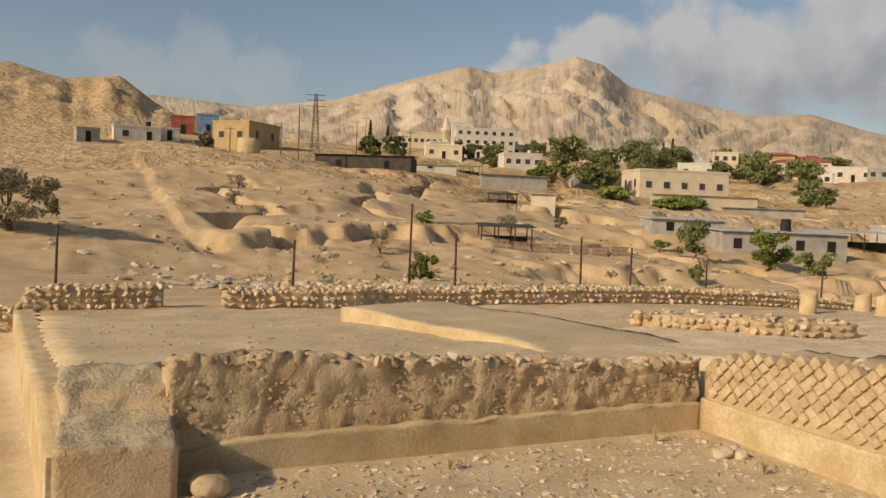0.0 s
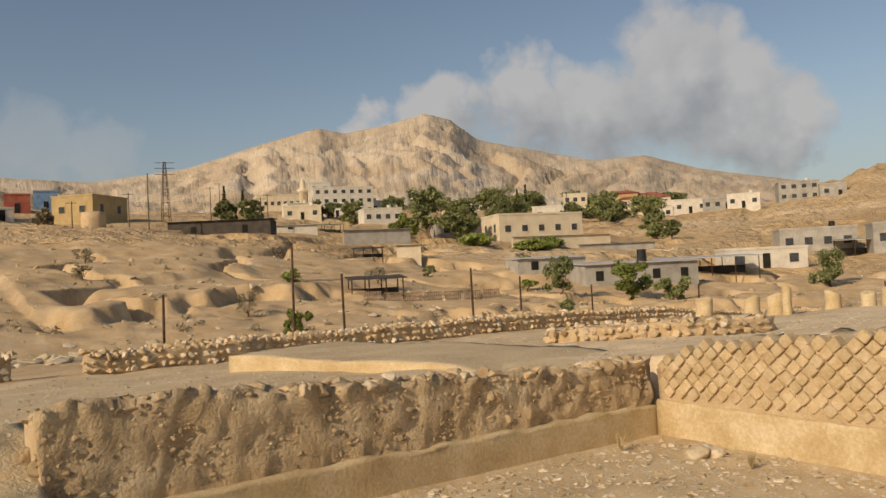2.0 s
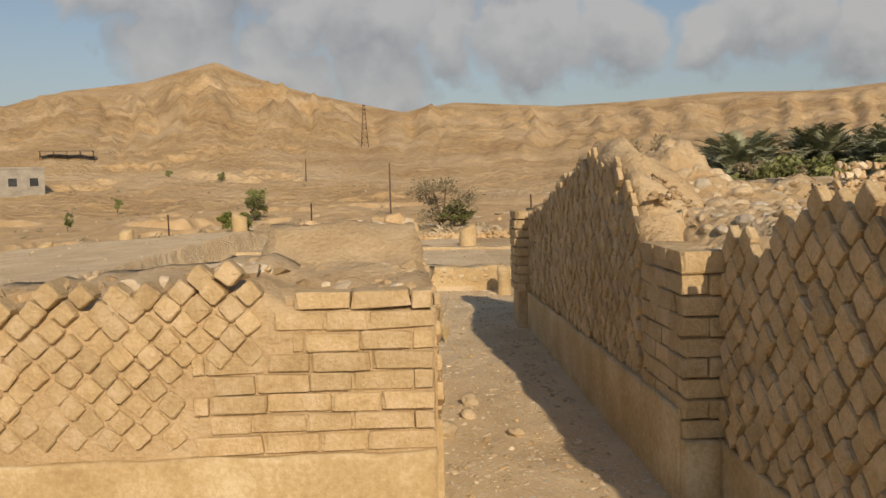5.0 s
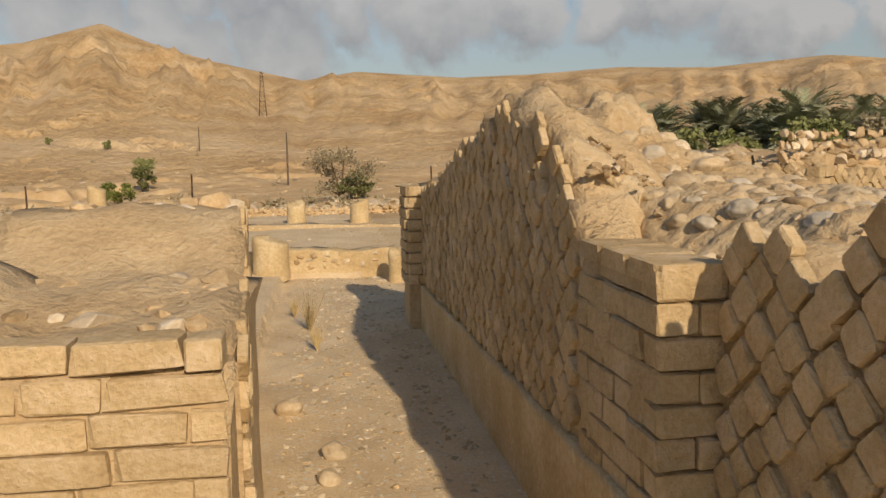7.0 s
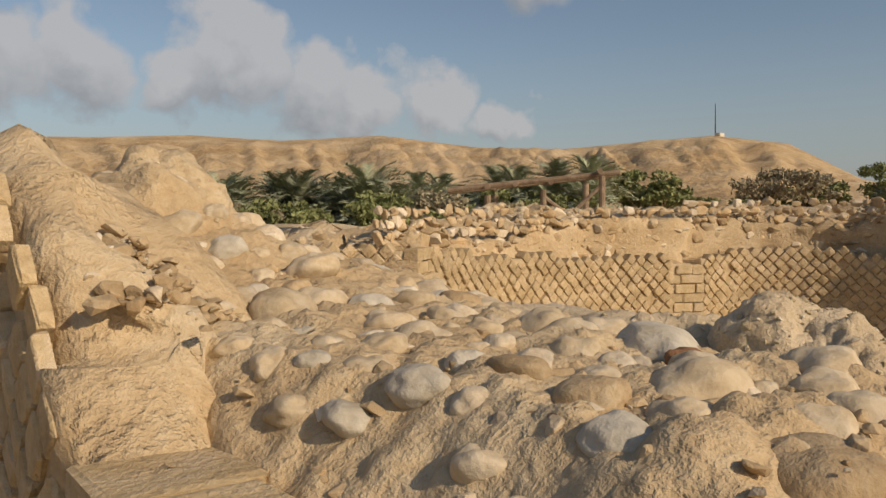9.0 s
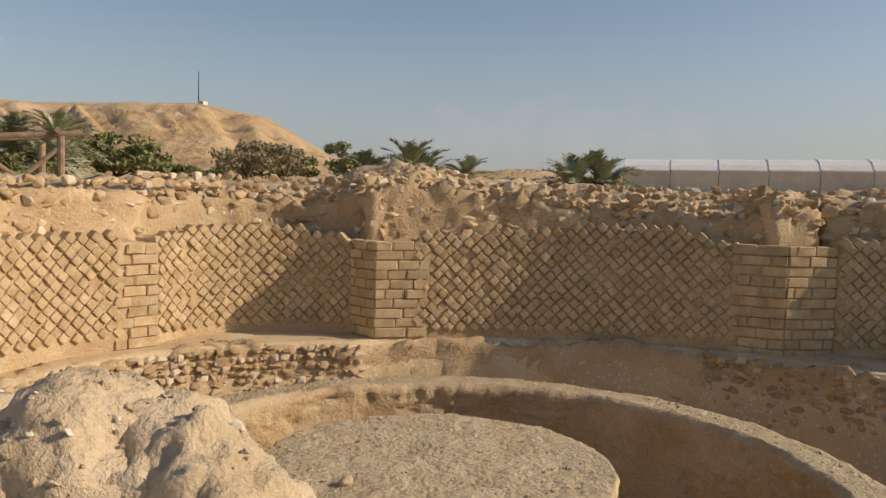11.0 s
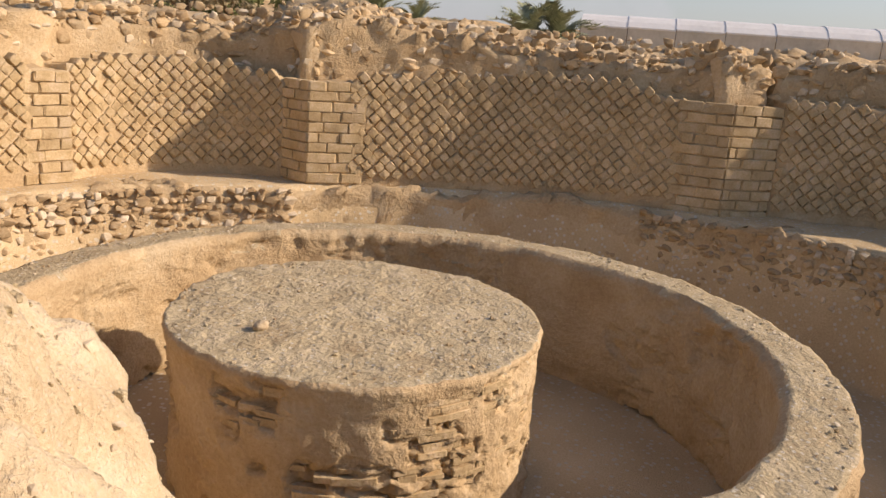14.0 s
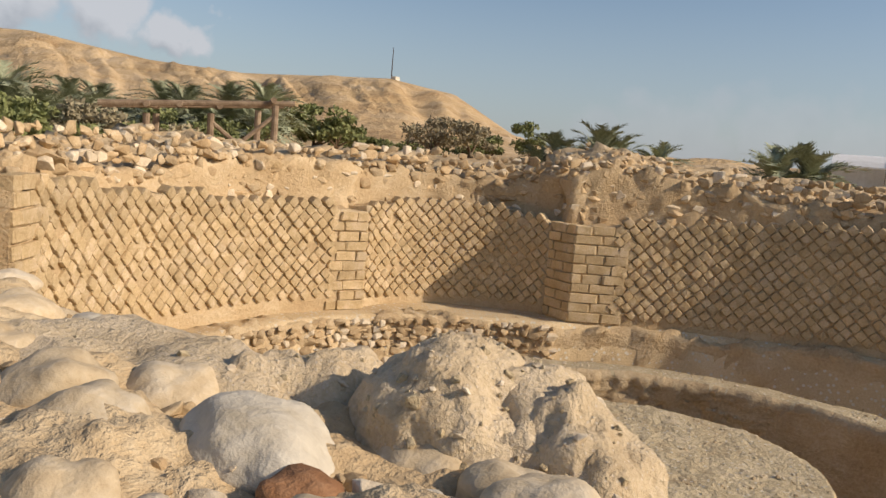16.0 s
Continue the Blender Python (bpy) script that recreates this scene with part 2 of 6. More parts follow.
def mesh_object(name, verts, faces, mat, parent=None, label="", smooth=True):
    me = bpy.data.meshes.new(name)
    me.from_pydata([tuple(v) for v in verts], [], faces)
    me.materials.append(mat)
    if smooth:
        me.shade_smooth()
    ob = new(name, me)
    if parent:
        ob.parent = parent
    if label:
        ob["label"] = label
    return ob


def part(name, bm, mat, parent, label="", smooth=False):
    """Link a bmesh as one mesh object under a thing."""
    me = bpy.data.meshes.new(name)
    bm.to_mesh(me)
    bm.free()
    me.materials.append(mat)
    if smooth:
        me.shade_smooth()
    ob = new(name, me)
    if parent:
        ob.parent = parent
    if label:
        ob["label"] = label
    return ob


def smooth01(a):
    a = np.clip(a, 0, 1)
    return a * a * (3 - 2 * a)


# ---- the lie of the land ----
# crest of the hills around: bearing and rise in degrees
WEST_CREST = ((-150, 4), (-165, 7.0), (-174, 8.6), (-177, 7.9), (-180.5, 8.4), (-184.5, 5.6), (-188, 3.8), (-196, 3))
FAR_CREST = ((110, 4), (121, 4.6), (128, 6.1), (132, 7.4), (135.4, 7.3), (143.6, 9.3), (145.5, 10.8), (147.3, 11.3), (150, 10.6), (153, 10.1), (155, 10.5), (159, 9.4), (164, 7.8), (170, 6.9), (176, 7.2), (186, 7.0), (200, 4))
NORTH_CREST = ((15, .5), (22, 1.3), (24, 2.2), (28.4, 4.7), (33, 5.4), (37, 5.2), (43, 4.8), (49, 5.0), (56, 5.9), (63, 5.5), (69, 5.8), (75, 5.5), (80, 5.4), (87.3, 5.9), (91, 5.3), (97.2, 6.6), (101, 7.7), (103.8, 8.8), (108.4, 7.4), (113.2, 6.7), (118, 5.3), (121, 4.3), (125, 3), (132, 1.5))
# foreland heights by bearing: at 18, 45, 80, 150 and 300 m
FORELAND = ((-180, 0, -1.6, 3.0, 12.2, 27), (-120, 0, .2, 1, 3, 8), (-60, 0, 1, 1.5, 3, 6), (-10, .8, 1.9, 3, 4.4, 8), (20, .8, 1.8, 2.6, 4, 8), (50, .4, .9, 1.2, 2, 6), (75, .1, -.6, -.8, .5, 6),
            (92, .1, -1.0, -1.5, .6, 8), (105, 0, -1.2, -2.2, .9, 10), (120, 0, -1.9, -2.9, .6, 18), (135, 0, -2.4, -2.4, 5.0, 21), (150, 0, -2.4, -.6, 7.4, 25), (168, 0, -2.0, 2.6, 12.6, 27), (180, 0, -1.6, 3.0, 12.2, 27))


def crest(table, az):
    a = sorted(table)
    return np.interp(az, [p[0] for p in a], [p[1] for p in a], left=0, right=0)


def land(x, y):
    """Height of the ground everywhere."""
    x, y = np.asarray(x, float), np.asarray(y, float)
    r, az = np.hypot(x, y), np.degrees(np.arctan2(y, x))
    radii = (18, 45, 80, 150, 300)
    cols = [np.interp(az, [f[0] for f in FORELAND], [f[k + 1] for f in FORELAND]) for k in range(5)]
    far = cols[0]
    for k in range(4):
        far = np.where(r > radii[k], cols[k] + (cols[k + 1] - cols[k]) * np.clip((r - radii[k]) / (radii[k + 1] - radii[k]), 0, 1), far)
    out = smooth01((r - 20) / 40)
    far = far + out * (0.5 * fbm(x / 14, y / 14, 3, 5) + 0.16 * fbm(x / 2.5, y / 2.5, 3, 9)) + smooth01((r - 140) / 120) * 1.6 * np.abs(fbm(x / 22, y / 22, 4, 15)) * (r < 900)
    bank = smooth01((r - 48) / 15) * smooth01((150 - r) / 25) * smooth01((az - 118) / 15)
    cut = np.abs(fbm(x / 16 + 3, y / 16, 3, 33))
    far = far + bank * (1.6 * smooth01((cut - .08) / .06) - 1.1 + .25 * np.sin(far * 2.6))
    # crumbling ledges of bedded rock on the slopes
    bed = far / 1.7 + .8 * fbm(x / 30, y / 30, 3, 51) + .12 * fbm(x / 3, y / 3, 2, 52)
    part_up = bed - np.floor(bed)
    ledge = smooth01((part_up - .62) / .2) - part_up
    shown = smooth01((fbm(x / 19, y / 19, 3, 53) + .12) * 3) * smooth01((r - 46) / 12) * smooth01((420 - r) / 160) * smooth01((az - 84) / 14)
    far = far + shown * (1.5 * ledge + .14 * fbm(x / 1.6, y / 1.6, 3, 54))
    bend = az + 2.2 * fbm(x / 260, y / 260, 3, 3)
    gully = 1 - 1.2 * (.8 * np.abs(fbm(bend / 2.2, r / 5000, 2, 21)) + .45 * np.abs(fbm(bend / .8, r / 4000, 2, 22)))
    ribs = 1 - 1.2 * (.3 * np.abs(fbm(bend / 2.2, r / 5000, 2, 21)) + .45 * np.abs(fbm(bend / .9, r / 4000, 3, 22)))
    for table, start, top, rough, wrap in ((WEST_CREST, 165, 270, .05, True), (NORTH_CREST, 110, 430, .09, False), (FAR_CREST, 420, 1900, .11, True)):
        el = np.maximum(crest(table, np.where(az > 60, az - 360, az)) if table is WEST_CREST else 0, crest(table, az))
        if table is FAR_CREST:
            el = np.maximum(el, crest(table, az + 360))
        peak = np.tan(np.radians(el)) * top + 1.7
        t = np.clip((r - start) / (top - start), 0, 1)
        rise = np.where(r < top, t ** 1.35, np.clip(1 - (r - top) / (top * .9), 0, 1))
        wob = 1 + rough * 2.2 * ((ribs if top > 1000 else gully) - .75) * np.sin(np.pi * np.clip(t, 0, 1)) * (r < top)
        ridges = np.abs(fbm(x / (top * .11), y / (top * .11), 5, 41)) - .5 * np.abs(fbm(x / (top * .035), y / (top * .035), 4, 43))
        wob = wob + (.16 if top < 1000 else .02) * (ridges - .1) * np.sin(np.pi * np.clip(t, 0, 1)) * (r < top)
        far = np.maximum(far, np.where((r > start) & (el > .3), far * (1 - rise) + peak * rise * wob, far))
    # the excavated palace
    room = 0.012 * fbm(x * 3, y * 3, 3, 2)
    terrace = np.interp(-x, (5.4, 12, 16), (.72, .34, .2)) + .03 * fbm(x * 1.2, y * 1.2, 3, 4)
    court = .12 + .2 * smooth01((y - 9.0) / .25) * smooth01((x + 9) / 6) + .02 * fbm(x, y, 3, 6)
    west = smooth01((-x - 5.15) / .5)
    north = smooth01((y - .25) / .4) * (x < -.3)
    z = room
    z = np.where((y > 8.8) & (x > -.3), court, z)
    z = z * (1 - north) + np.maximum(court, terrace * (x < -4)) * north
    z = z * (1 - west) + terrace * west
    south = smooth01((-6.40 + .095 * (x + 4.36) - y) / .28) * smooth01((-3.9 - x) / .4)
    z = z * (1 - south) + (-.25 + .03 * fbm(x, y, 2, 8)) * south
    z = z + .55 * np.exp(-((x - 2.6) ** 2 + (y + 7.2) ** 2) / 1.6)
    # the sunk round hall and the bank behind it
    hx, hy = x - 6.8, y - .6
    hr, ha = np.hypot(hx, hy), np.degrees(np.arctan2(hy, hx))
    edge = np.interp(ha, (-180, -100, -49, -41, -33, -27, -16, 0, 15, 28, 33, 37, 51, 65, 100, 180), (3.35, 4.3, 4.9, 4.7, 4.6, 4.55, 4.42, 4.12, 3.98, 3.90, 3.86, 3.80, 4.0, 4.2, 4.2, 3.35))
    z = np.where(x > 1.2, z + .1 * smooth01((hr - 3) / .5) * smooth01((x - 4) / 3), z)
    pit = smooth01((edge - hr) / .22)
    z = z * (1 - pit) - 1.15 * pit
    bank = smooth01((np.hypot(x - 7.0, y - .3) - 6.3) / .9) * smooth01((x - 4.5) / 2) * smooth01((y + 9) / 3)
    z = z * (1 - bank) + bank * (1.55 + .12 * fbm(x * .7, y * .7, 3, 12)) 
    k = smooth01((r - 15) / 6)
    return z * (1 - k) + far * k


def build_ground():
    n_az, radii = 800, np.concatenate([np.linspace(.05, 14, 190)] + [np.geomspace(a, b, n, endpoint=False) for a, b, n in ((14.07, 40, 110), (40, 180, 320), (180, 600, 140), (600, 3650, 90))])
    az = np.radians(np.concatenate([np.linspace(-25, 192, 680, endpoint=False), np.linspace(192, 335, n_az - 680, endpoint=False)]))
    R, A = np.meshgrid(radii, az, indexing="ij")
    X, Y = R * np.cos(A), R * np.sin(A)
    Z = land(X, Y)
    verts = np.stack([X, Y, Z], -1).reshape(-1, 3)
    nr = len(radii)
    i, j = np.meshgrid(np.arange(nr - 1), np.arange(n_az), indexing="ij")
    a = i * n_az + j
    b = i * n_az + (j + 1) % n_az
    faces = np.stack([a, a + n_az, b + n_az, b], -1).reshape(-1, 4)
    me = bpy.data.meshes.new("ground")
    me.from_pydata(verts.tolist(), [], faces.tolist())
    me.materials.append(M_FLOOR)
    me.materials.append(M_SOIL)
    me.materials.append(M_HILL)
    me.materials.append(M_MOUNTAIN)
    rad = R[:-1].reshape(-1)
    me.materials.append(M_GRAVEL)
    mx, my = X[:-1].reshape(-1), Y[:-1].reshape(-1)
    index = np.where(rad > 480, 3, np.where(rad > 110, 2, np.where(rad > 15, 1, 0)))
    index = np.where((rad < 21) & (my > .1) & (mx > -9) & (mx < 1.3), 4, index)
    me.polygons.foreach_set("material_index", index.astype(np.int32))
    me.shade_smooth()
    return tagged(new("ground", me), "sandy desert ground with pebbles and bare hills", "ground", kind="structure")


build_ground()


# ---- walls ----
def wall_core(name, face, length, thick, bottom, top, mat, label, step=.09, rough=.02, category="wall"):
    """A ruined wall: face(s) gives a point of the front and its outward normal; top(s, u) the height, u from 0 (front) to 1 (back)."""
    ns, nv, nu = max(2, int(length / step)), 14, max(4, int(thick / step))
    ring = [(0, v / nv, 0) for v in range(nv)] + [(u / nu, 1, 1) for u in range(nu + 1)] + [(1, 1 - v / nv, 2) for v in range(1, nv + 1)]
    verts = []
    for i in range(ns + 1):
        s = length * i / ns
        px, py, nx, ny = face(s)
        for u, v, side in ring:
            ztop = top(s, u)
            z = bottom + (ztop - bottom) * v
            q = Vector((px - nx * thick * u, py - ny * thick * u, z))
            d = noise.noise_vector(q * 4.5) * rough + noise.noise_vector(q * 14) * rough * .6
            if side == 1:
                d *= 2.0
            elif side == 0 and rough < .04:
                d *= .45
            verts.append(q + d)
    m = len(ring)
    faces = [(i * m + k, (i + 1) * m + k, (i + 1) * m + k + 1, i * m + k + 1) for i in range(ns) for k in range(m - 1)]
    faces.append(tuple(range(m)))
    faces.append(tuple(reversed([ns * m + k for k in range(m)])))
    ob = mesh_object(name, verts, faces, mat)
    for p in ob.data.polygons[-2:]:
        p.use_smooth = False
    return tagged(ob, label, category, kind="structure")


def line(x0, y0, x1, y1):
    """Front of a straight wall from one point to another; the outside lies to the right of the way."""
    d = math.hypot(x1 - x0, y1 - y0)
    tx, ty = (x1 - x0) / d, (y1 - y0) / d
    return (lambda s: (x0 + tx * s, y0 + ty * s, ty, -tx)), d


def arc(p0, p1, p2):
    """Front of a curved wall through three points; the outside lies to the right of the way."""
    (ax, ay), (bx, by), (cx, cy) = p0, p1, p2
    d = 2 * (ax * (by - cy) + bx * (cy - ay) + cx * (ay - by))
    ux = ((ax * ax + ay * ay) * (by - cy) + (bx * bx + by * by) * (cy - ay) + (cx * cx + cy * cy) * (ay - by)) / d
    uy = ((ax * ax + ay * ay) * (cx - bx) + (bx * bx + by * by) * (ax - cx) + (cx * cx + cy * cy) * (bx - ax)) / d
    r = math.hypot(ax - ux, ay - uy)
    a0 = math.atan2(ay - uy, ax - ux)
    turn = lambda p, q: (math.atan2(q[1] - uy, q[0] - ux) - math.atan2(p[1] - uy, p[0] - ux) + math.pi) % (2 * math.pi) - math.pi
    total = turn(p0, p1) + turn(p1, p2)
    sign = 1 if total > 0 else -1

    def face(s):
        a = a0 + sign * s / r
        return ux + r * math.cos(a), uy + r * math.sin(a), sign * math.cos(a), sign * math.sin(a)
    return face, abs(total) * r


def lin(x, *pts):
    return float(np.interp(x, [p[0] for p in pts], [p[1] for p in pts]))


# room, north wall with its pier beside the passage
NORTH, NORTH_L = line(-4.9, 0, 0, 0)
north_top = lambda s: lin(s, (0, .72), (.5, .9), (1.75, 1.03), (3.2, 1.16), (4.0, 1.24), (4.2, 1.12), (4.9, 1.12))
wall_north = wall_core("wall_north", NORTH, NORTH_L, .95, -.15, lambda s, u: north_top(s) - .05 + .1 * u, M_CORE, "low ruined wall with tufa blocks set in a diamond net over a plaster base")
PASSN, PASSN_L = line(.012, .14, -.24, 3.4)
wall_passage_north = wall_core("wall_passage_north", PASSN, PASSN_L, .95, -.15, lambda s, u: lin(s, (0, 1.1), (.9, 1.22), (1.3, 1.42), (1.6, 1.42), (1.75, .7), (3.1, .45)), M_CORE, "ruined passage wall of sandy rubble with a diamond net of tufa blocks")
# room, west wall of coursed rubble
WEST, WEST_L = line(-5.0, -5.8, -5.0, 0)
west_top = lambda s: lin(s, (0, .98), (1, 1.02), (2, .92), (3.3, .86), (4.7, .77), (5.8, .76))
wall_west = wall_core("wall_west", WEST, WEST_L, .75, -.15, lambda s, u: west_top(s) - .12 * u, M_CORE, "low ruined wall of coursed rubble above a smooth plaster foot", rough=.042, step=.04)
# south block between passage, room and round hall
PASSS, PASSS_L = line(1.20, 5.4, 1.26, .05)
wall_passage_south = wall_core("wall_passage_south", PASSS, PASSS_L, 1.55, -.15,
    lambda s, u: max(lin(5.4 - s, (0, 1.1), (.3, 1.2), (.72, 1.22), (.75, 1.36), (.95, 1.52), (1.3, 1.75), (2.0, 1.87), (3.5, 1.62), (4.25, 1.42), (5.4, 1.31)) + .07 * min(1, 16 * u) * max(0, min(1, (.16 - u) * 12)) - 1.2 * max(0, u - .16),
                     min(lin(5.4 - s, (0, 1.22), (.5, 1.38), (1.3, 1.44), (2.6, 1.45), (3.2, 1.28), (5.4, 1.15)) - .22 * max(0, 1.55 * u - 1.0), 1.18 + .75 * max(0, 1.55 * u - .3) + 2 * max(0, 4.62 - s))), M_CORE,
    "ruined wall with a diamond net of tufa blocks and a rubble core showing on top", rough=.045, step=.06)
# the round hall
ARC_A, ARC_A_L = arc((10.09, 2.74), (11.0, .6), (11.05, -1.6))
NICHE, NICHE_L = arc((8.90, 4.70), (9.96, 4.15), (10.27, 3.08))
ARC_B, ARC_B_L = arc((4.6, 4.35), (6.75, 5.1), (8.82, 4.64))
NICHE_N, NICHE_N_L = arc((2.9, 4.75), (3.75, 4.95), (4.58, 4.42))
NICHE_E, NICHE_E_L = arc((11.30, -2.15), (11.34, -3.2), (10.95, -4.4))
RETURN_E, RETURN_E_L = line(11.06, -1.62, 11.30, -2.13)
HALL_TAG = "curved hall wall faced with a diamond net of tufa blocks"
wall_hall_east = wall_core("wall_hall_east", ARC_A, ARC_A_L, .6, -.3, lambda s, u: lin(s, (0, 1.16), (.6, 1.22), (3.3, 1.40), (3.7, 1.32), (4.6, 1.22)), M_CORE, HALL_TAG)
wall_hall_north = wall_core("wall_hall_north", ARC_B, ARC_B_L, .6, -.3, lambda s, u: 1.38 - .05 * s, M_CORE, HALL_TAG)
wall_niche = wall_core("wall_niche", NICHE, NICHE_L, .25, -.3, lambda s, u: 1.2 + .1 * math.sin(s * 1.5), M_CORE, "round wall niche faced with a diamond net of tufa blocks")
wall_niche_north = wall_core("wall_niche_north", NICHE_N, NICHE_N_L, .3, -.3, lambda s, u: 1.45, M_CORE, "round wall niche faced with tufa blocks")
wall_niche_east = wall_core("wall_niche_east", NICHE_E, NICHE_E_L, .6, -.3, lambda s, u: 1.34, M_CORE, "round wall niche faced with a diamond net of tufa blocks in shade")


def setback(face, d):
    def moved(s):
        x, y, nx, ny = face(s)
        return x - nx * d, y - ny * d, nx, ny
    return moved


# rubble backing that stands higher than the faced walls
BACKING = []
for nm, f, L, d, tp in (("wall_backing_east", ARC_A, ARC_A_L, .35, lambda s, u: lin(s, (0, 1.95), (.5, 2.15), (1.2, 2.0), (3, 1.82), (4.6, 1.85)) - .25 * (1 - u)),
                        ("wall_backing_niche", NICHE, NICHE_L, .3, lambda s, u: lin(s, (0, 1.8), (1.2, 1.85), (1.8, 1.75), (2.4, 2.0), (2.9, 2.15)) - .2 * (1 - u)),
                        ("wall_backing_north", ARC_B, ARC_B_L, .3, lambda s, u: lin(s, (0, 1.50), (1.5, 1.56), (2.5, 1.7), (3, 1.84), (4.4, 1.78)) - .15 * (1 - u)),
                        ("wall_backing_niche_north", NICHE_N, NICHE_N_L, .3, lambda s, u: 1.62 - .1 * (1 - u)),
                        ("wall_backing_return_east", RETURN_E, RETURN_E_L, .3, lambda s, u: 1.88 - .2 * (1 - u)),
                        ("wall_backing_niche_east", NICHE_E, NICHE_E_L, .35, lambda s, u: 1.9 - .2 * (1 - u))):
    BACKING.append(wall_core(nm, setback(f, d), L, 1.5 if f in (ARC_A, ARC_B) else .7, 0, tp, M_CORE, "mortared rubble backing left standing above the faced wall", rough=.06, step=.08))


# sunk ring wall and drum
def turned(name, cx, cy, profile, mat, label, category, rough=.02, n=160, kind="structure", flaked=0.0, inner=0.0):
    """A round body from a profile of radius and height, uneven like old mortar."""
    verts = []
    top = max(z for r, z in profile)
    for i in range(n):
        a = 2 * math.pi * i / n
        for r, z in profile:
            q = Vector((cx + r * math.cos(a), cy + r * math.sin(a), z))
            d = noise.noise_vector(q * 3) * rough * 1.3 + noise.noise_vector(q * 11) * rough * .8 + noise.noise_vector(q * 34) * rough * .45
            if z > top - .045:
                verts.append(q + Vector((d.x * .5, d.y * .5, d.z * .45)))
                continue
            out = 0.0
            if flaked:
                # plaster has come off in patches; thin courses show there
                bare = max(0.0, min(1.0, (noise.noise(Vector((q.x * 1.5, q.y * 1.5, q.z * 2.4 + 4))) + .55 * noise.noise(q * 6) - .02) * 9))
                course = abs(noise.noise(Vector((q.x * 3.5, q.y * 3.5, q.z * 34)))) - .35
                out = -bare * (.016 - .05 * course + .02 * noise.noise(q * 18)) * flaked
                d = d * (.45 + .8 * bare)
            verts.append(q + d + Vector((math.cos(a), math.sin(a), 0)) * out * (-1 if inner and r < inner else 1))
    m = len(profile)
    faces = [(i * m + k, ((i + 1) % n) * m + k, ((i + 1) % n) * m + k + 1, i * m + k + 1) for i in range(n) for k in range(m - 1)]
    return tagged(mesh_object(name, verts, faces, mat), label, category, kind=kind)


def steps(p, q, n):
    return [(p[0] + (q[0] - p[0]) * k / n, p[1] + (q[1] - p[1]) * k / n) for k in range(n)]


ring_wall = turned("wall_ring", 6.77, .78, steps((2.77, -1.3), (2.73, -.09), 40) + steps((2.71, -.06), (2.36, -.04), 14) + steps((2.33, -.1), (2.34, -1.15), 40) + [(2.34, -1.15)], M_CORE, "round sunk basin wall of rubble and worn plaster", "basin wall", .03, 420, flaked=1.0, inner=2.5)
drum = turned("round_platform", 6.82, 1.02, steps((1.19, -1.2), (1.175, -.15), 64) + steps((1.19, -.135), (1.20, -.06), 6) + steps((1.185, -.04), (.02, -.03), 70) + [(.001, -.03)], M_CORE, "round masonry drum of mortared rubble with a worn grey top", "platform", .03, 400, kind="", flaked=1.5)


# ---- blocks and stones ----
def block_mesh(name, seed, chamfer=.25, bulge=.10):
    """Unit facing block seen on its face (local x, z within 1; y is depth, front at -1)."""
    rnd = random.Random(seed)
    verts, loops = [], []
    for size, depth in ((1.0, 1.0), (1.0, -.6), (.96, -.86), (.86 + rnd.uniform(-.03, .03), -1.0)):
        ring = []
        for cx, cz in ((1, 1), (-1, 1), (-1, -1), (1, -1)):
            a, b = ((1, 1 - chamfer), (1 - chamfer, 1)) if cx * cz > 0 else ((1 - chamfer, 1), (1, 1 - chamfer))
            for px, pz in (a, b):
                j = 1 + rnd.uniform(-.07, .05)
                ring.append(len(verts))
                verts.append((cx * px * size * j, depth + rnd.uniform(-.07, .07) * (depth < 0), cz * pz * size * j))
        loops.append(ring)
    faces = []
    for p, q in zip(loops, loops[1:]):
        faces += [(p[k], p[(k + 1) % 8], q[(k + 1) % 8], q[k]) for k in range(8)]
    verts.append((rnd.uniform(-.2, .2), -1 - bulge * rnd.uniform(.2, 1), rnd.uniform(-.2, .2)))
    c = len(verts) - 1
    faces += [(loops[-1][k], loops[-1][(k + 1) % 8], c) for k in range(8)]
    me = bpy.data.meshes.new(name)
    me.from_pydata(verts, [], faces)
    me.materials.append(M_BRICK)
    return me


def box_mesh(name, seed, mat, bevel=.13, jitter=.06):
    """Unit brick with worn edges, half size 1."""
    rnd = random.Random(seed)
    bm = bmesh.new()
    bmesh.ops.create_cube(bm, size=2)
    bmesh.ops.bevel(bm, geom=bm.edges[:], offset=bevel, segments=1, affect="EDGES")
    for v in bm.verts:
        v.co += Vector((rnd.uniform(-jitter, jitter), rnd.uniform(-jitter, jitter) * 1.4, rnd.uniform(-jitter, jitter) * 1.4))
    bmesh.ops.recalc_face_normals(bm, faces=bm.faces)
    me = bpy.data.meshes.new(name)
    bm.to_mesh(me)
    bm.free()
    me.materials.append(mat)
    return me


def stone_mesh(name, seed, mat, sub=2, rough=.28):
    """Unit stone, rounded and uneven."""
    bm = bmesh.new()
    bmesh.ops.create_icosphere(bm, subdivisions=sub, radius=1)
    off = Vector((seed * 7.3, seed * 3.1, seed * 5.7))
    for v in bm.verts:
        n = v.co.normalized()
        v.co = n * (1 + rough * noise.noise(n * 1.1 + off) + rough * .5 * noise.noise(n * 2.2 + off) + rough * .12 * noise.noise(n * 5 + off) + rough * .03 * noise.noise(n * 14 + off))
    me = bpy.data.meshes.new(name)
    bm.to_mesh(me)
    bm.free()
    me.materials.append(mat)
    me.shade_smooth()
    return me


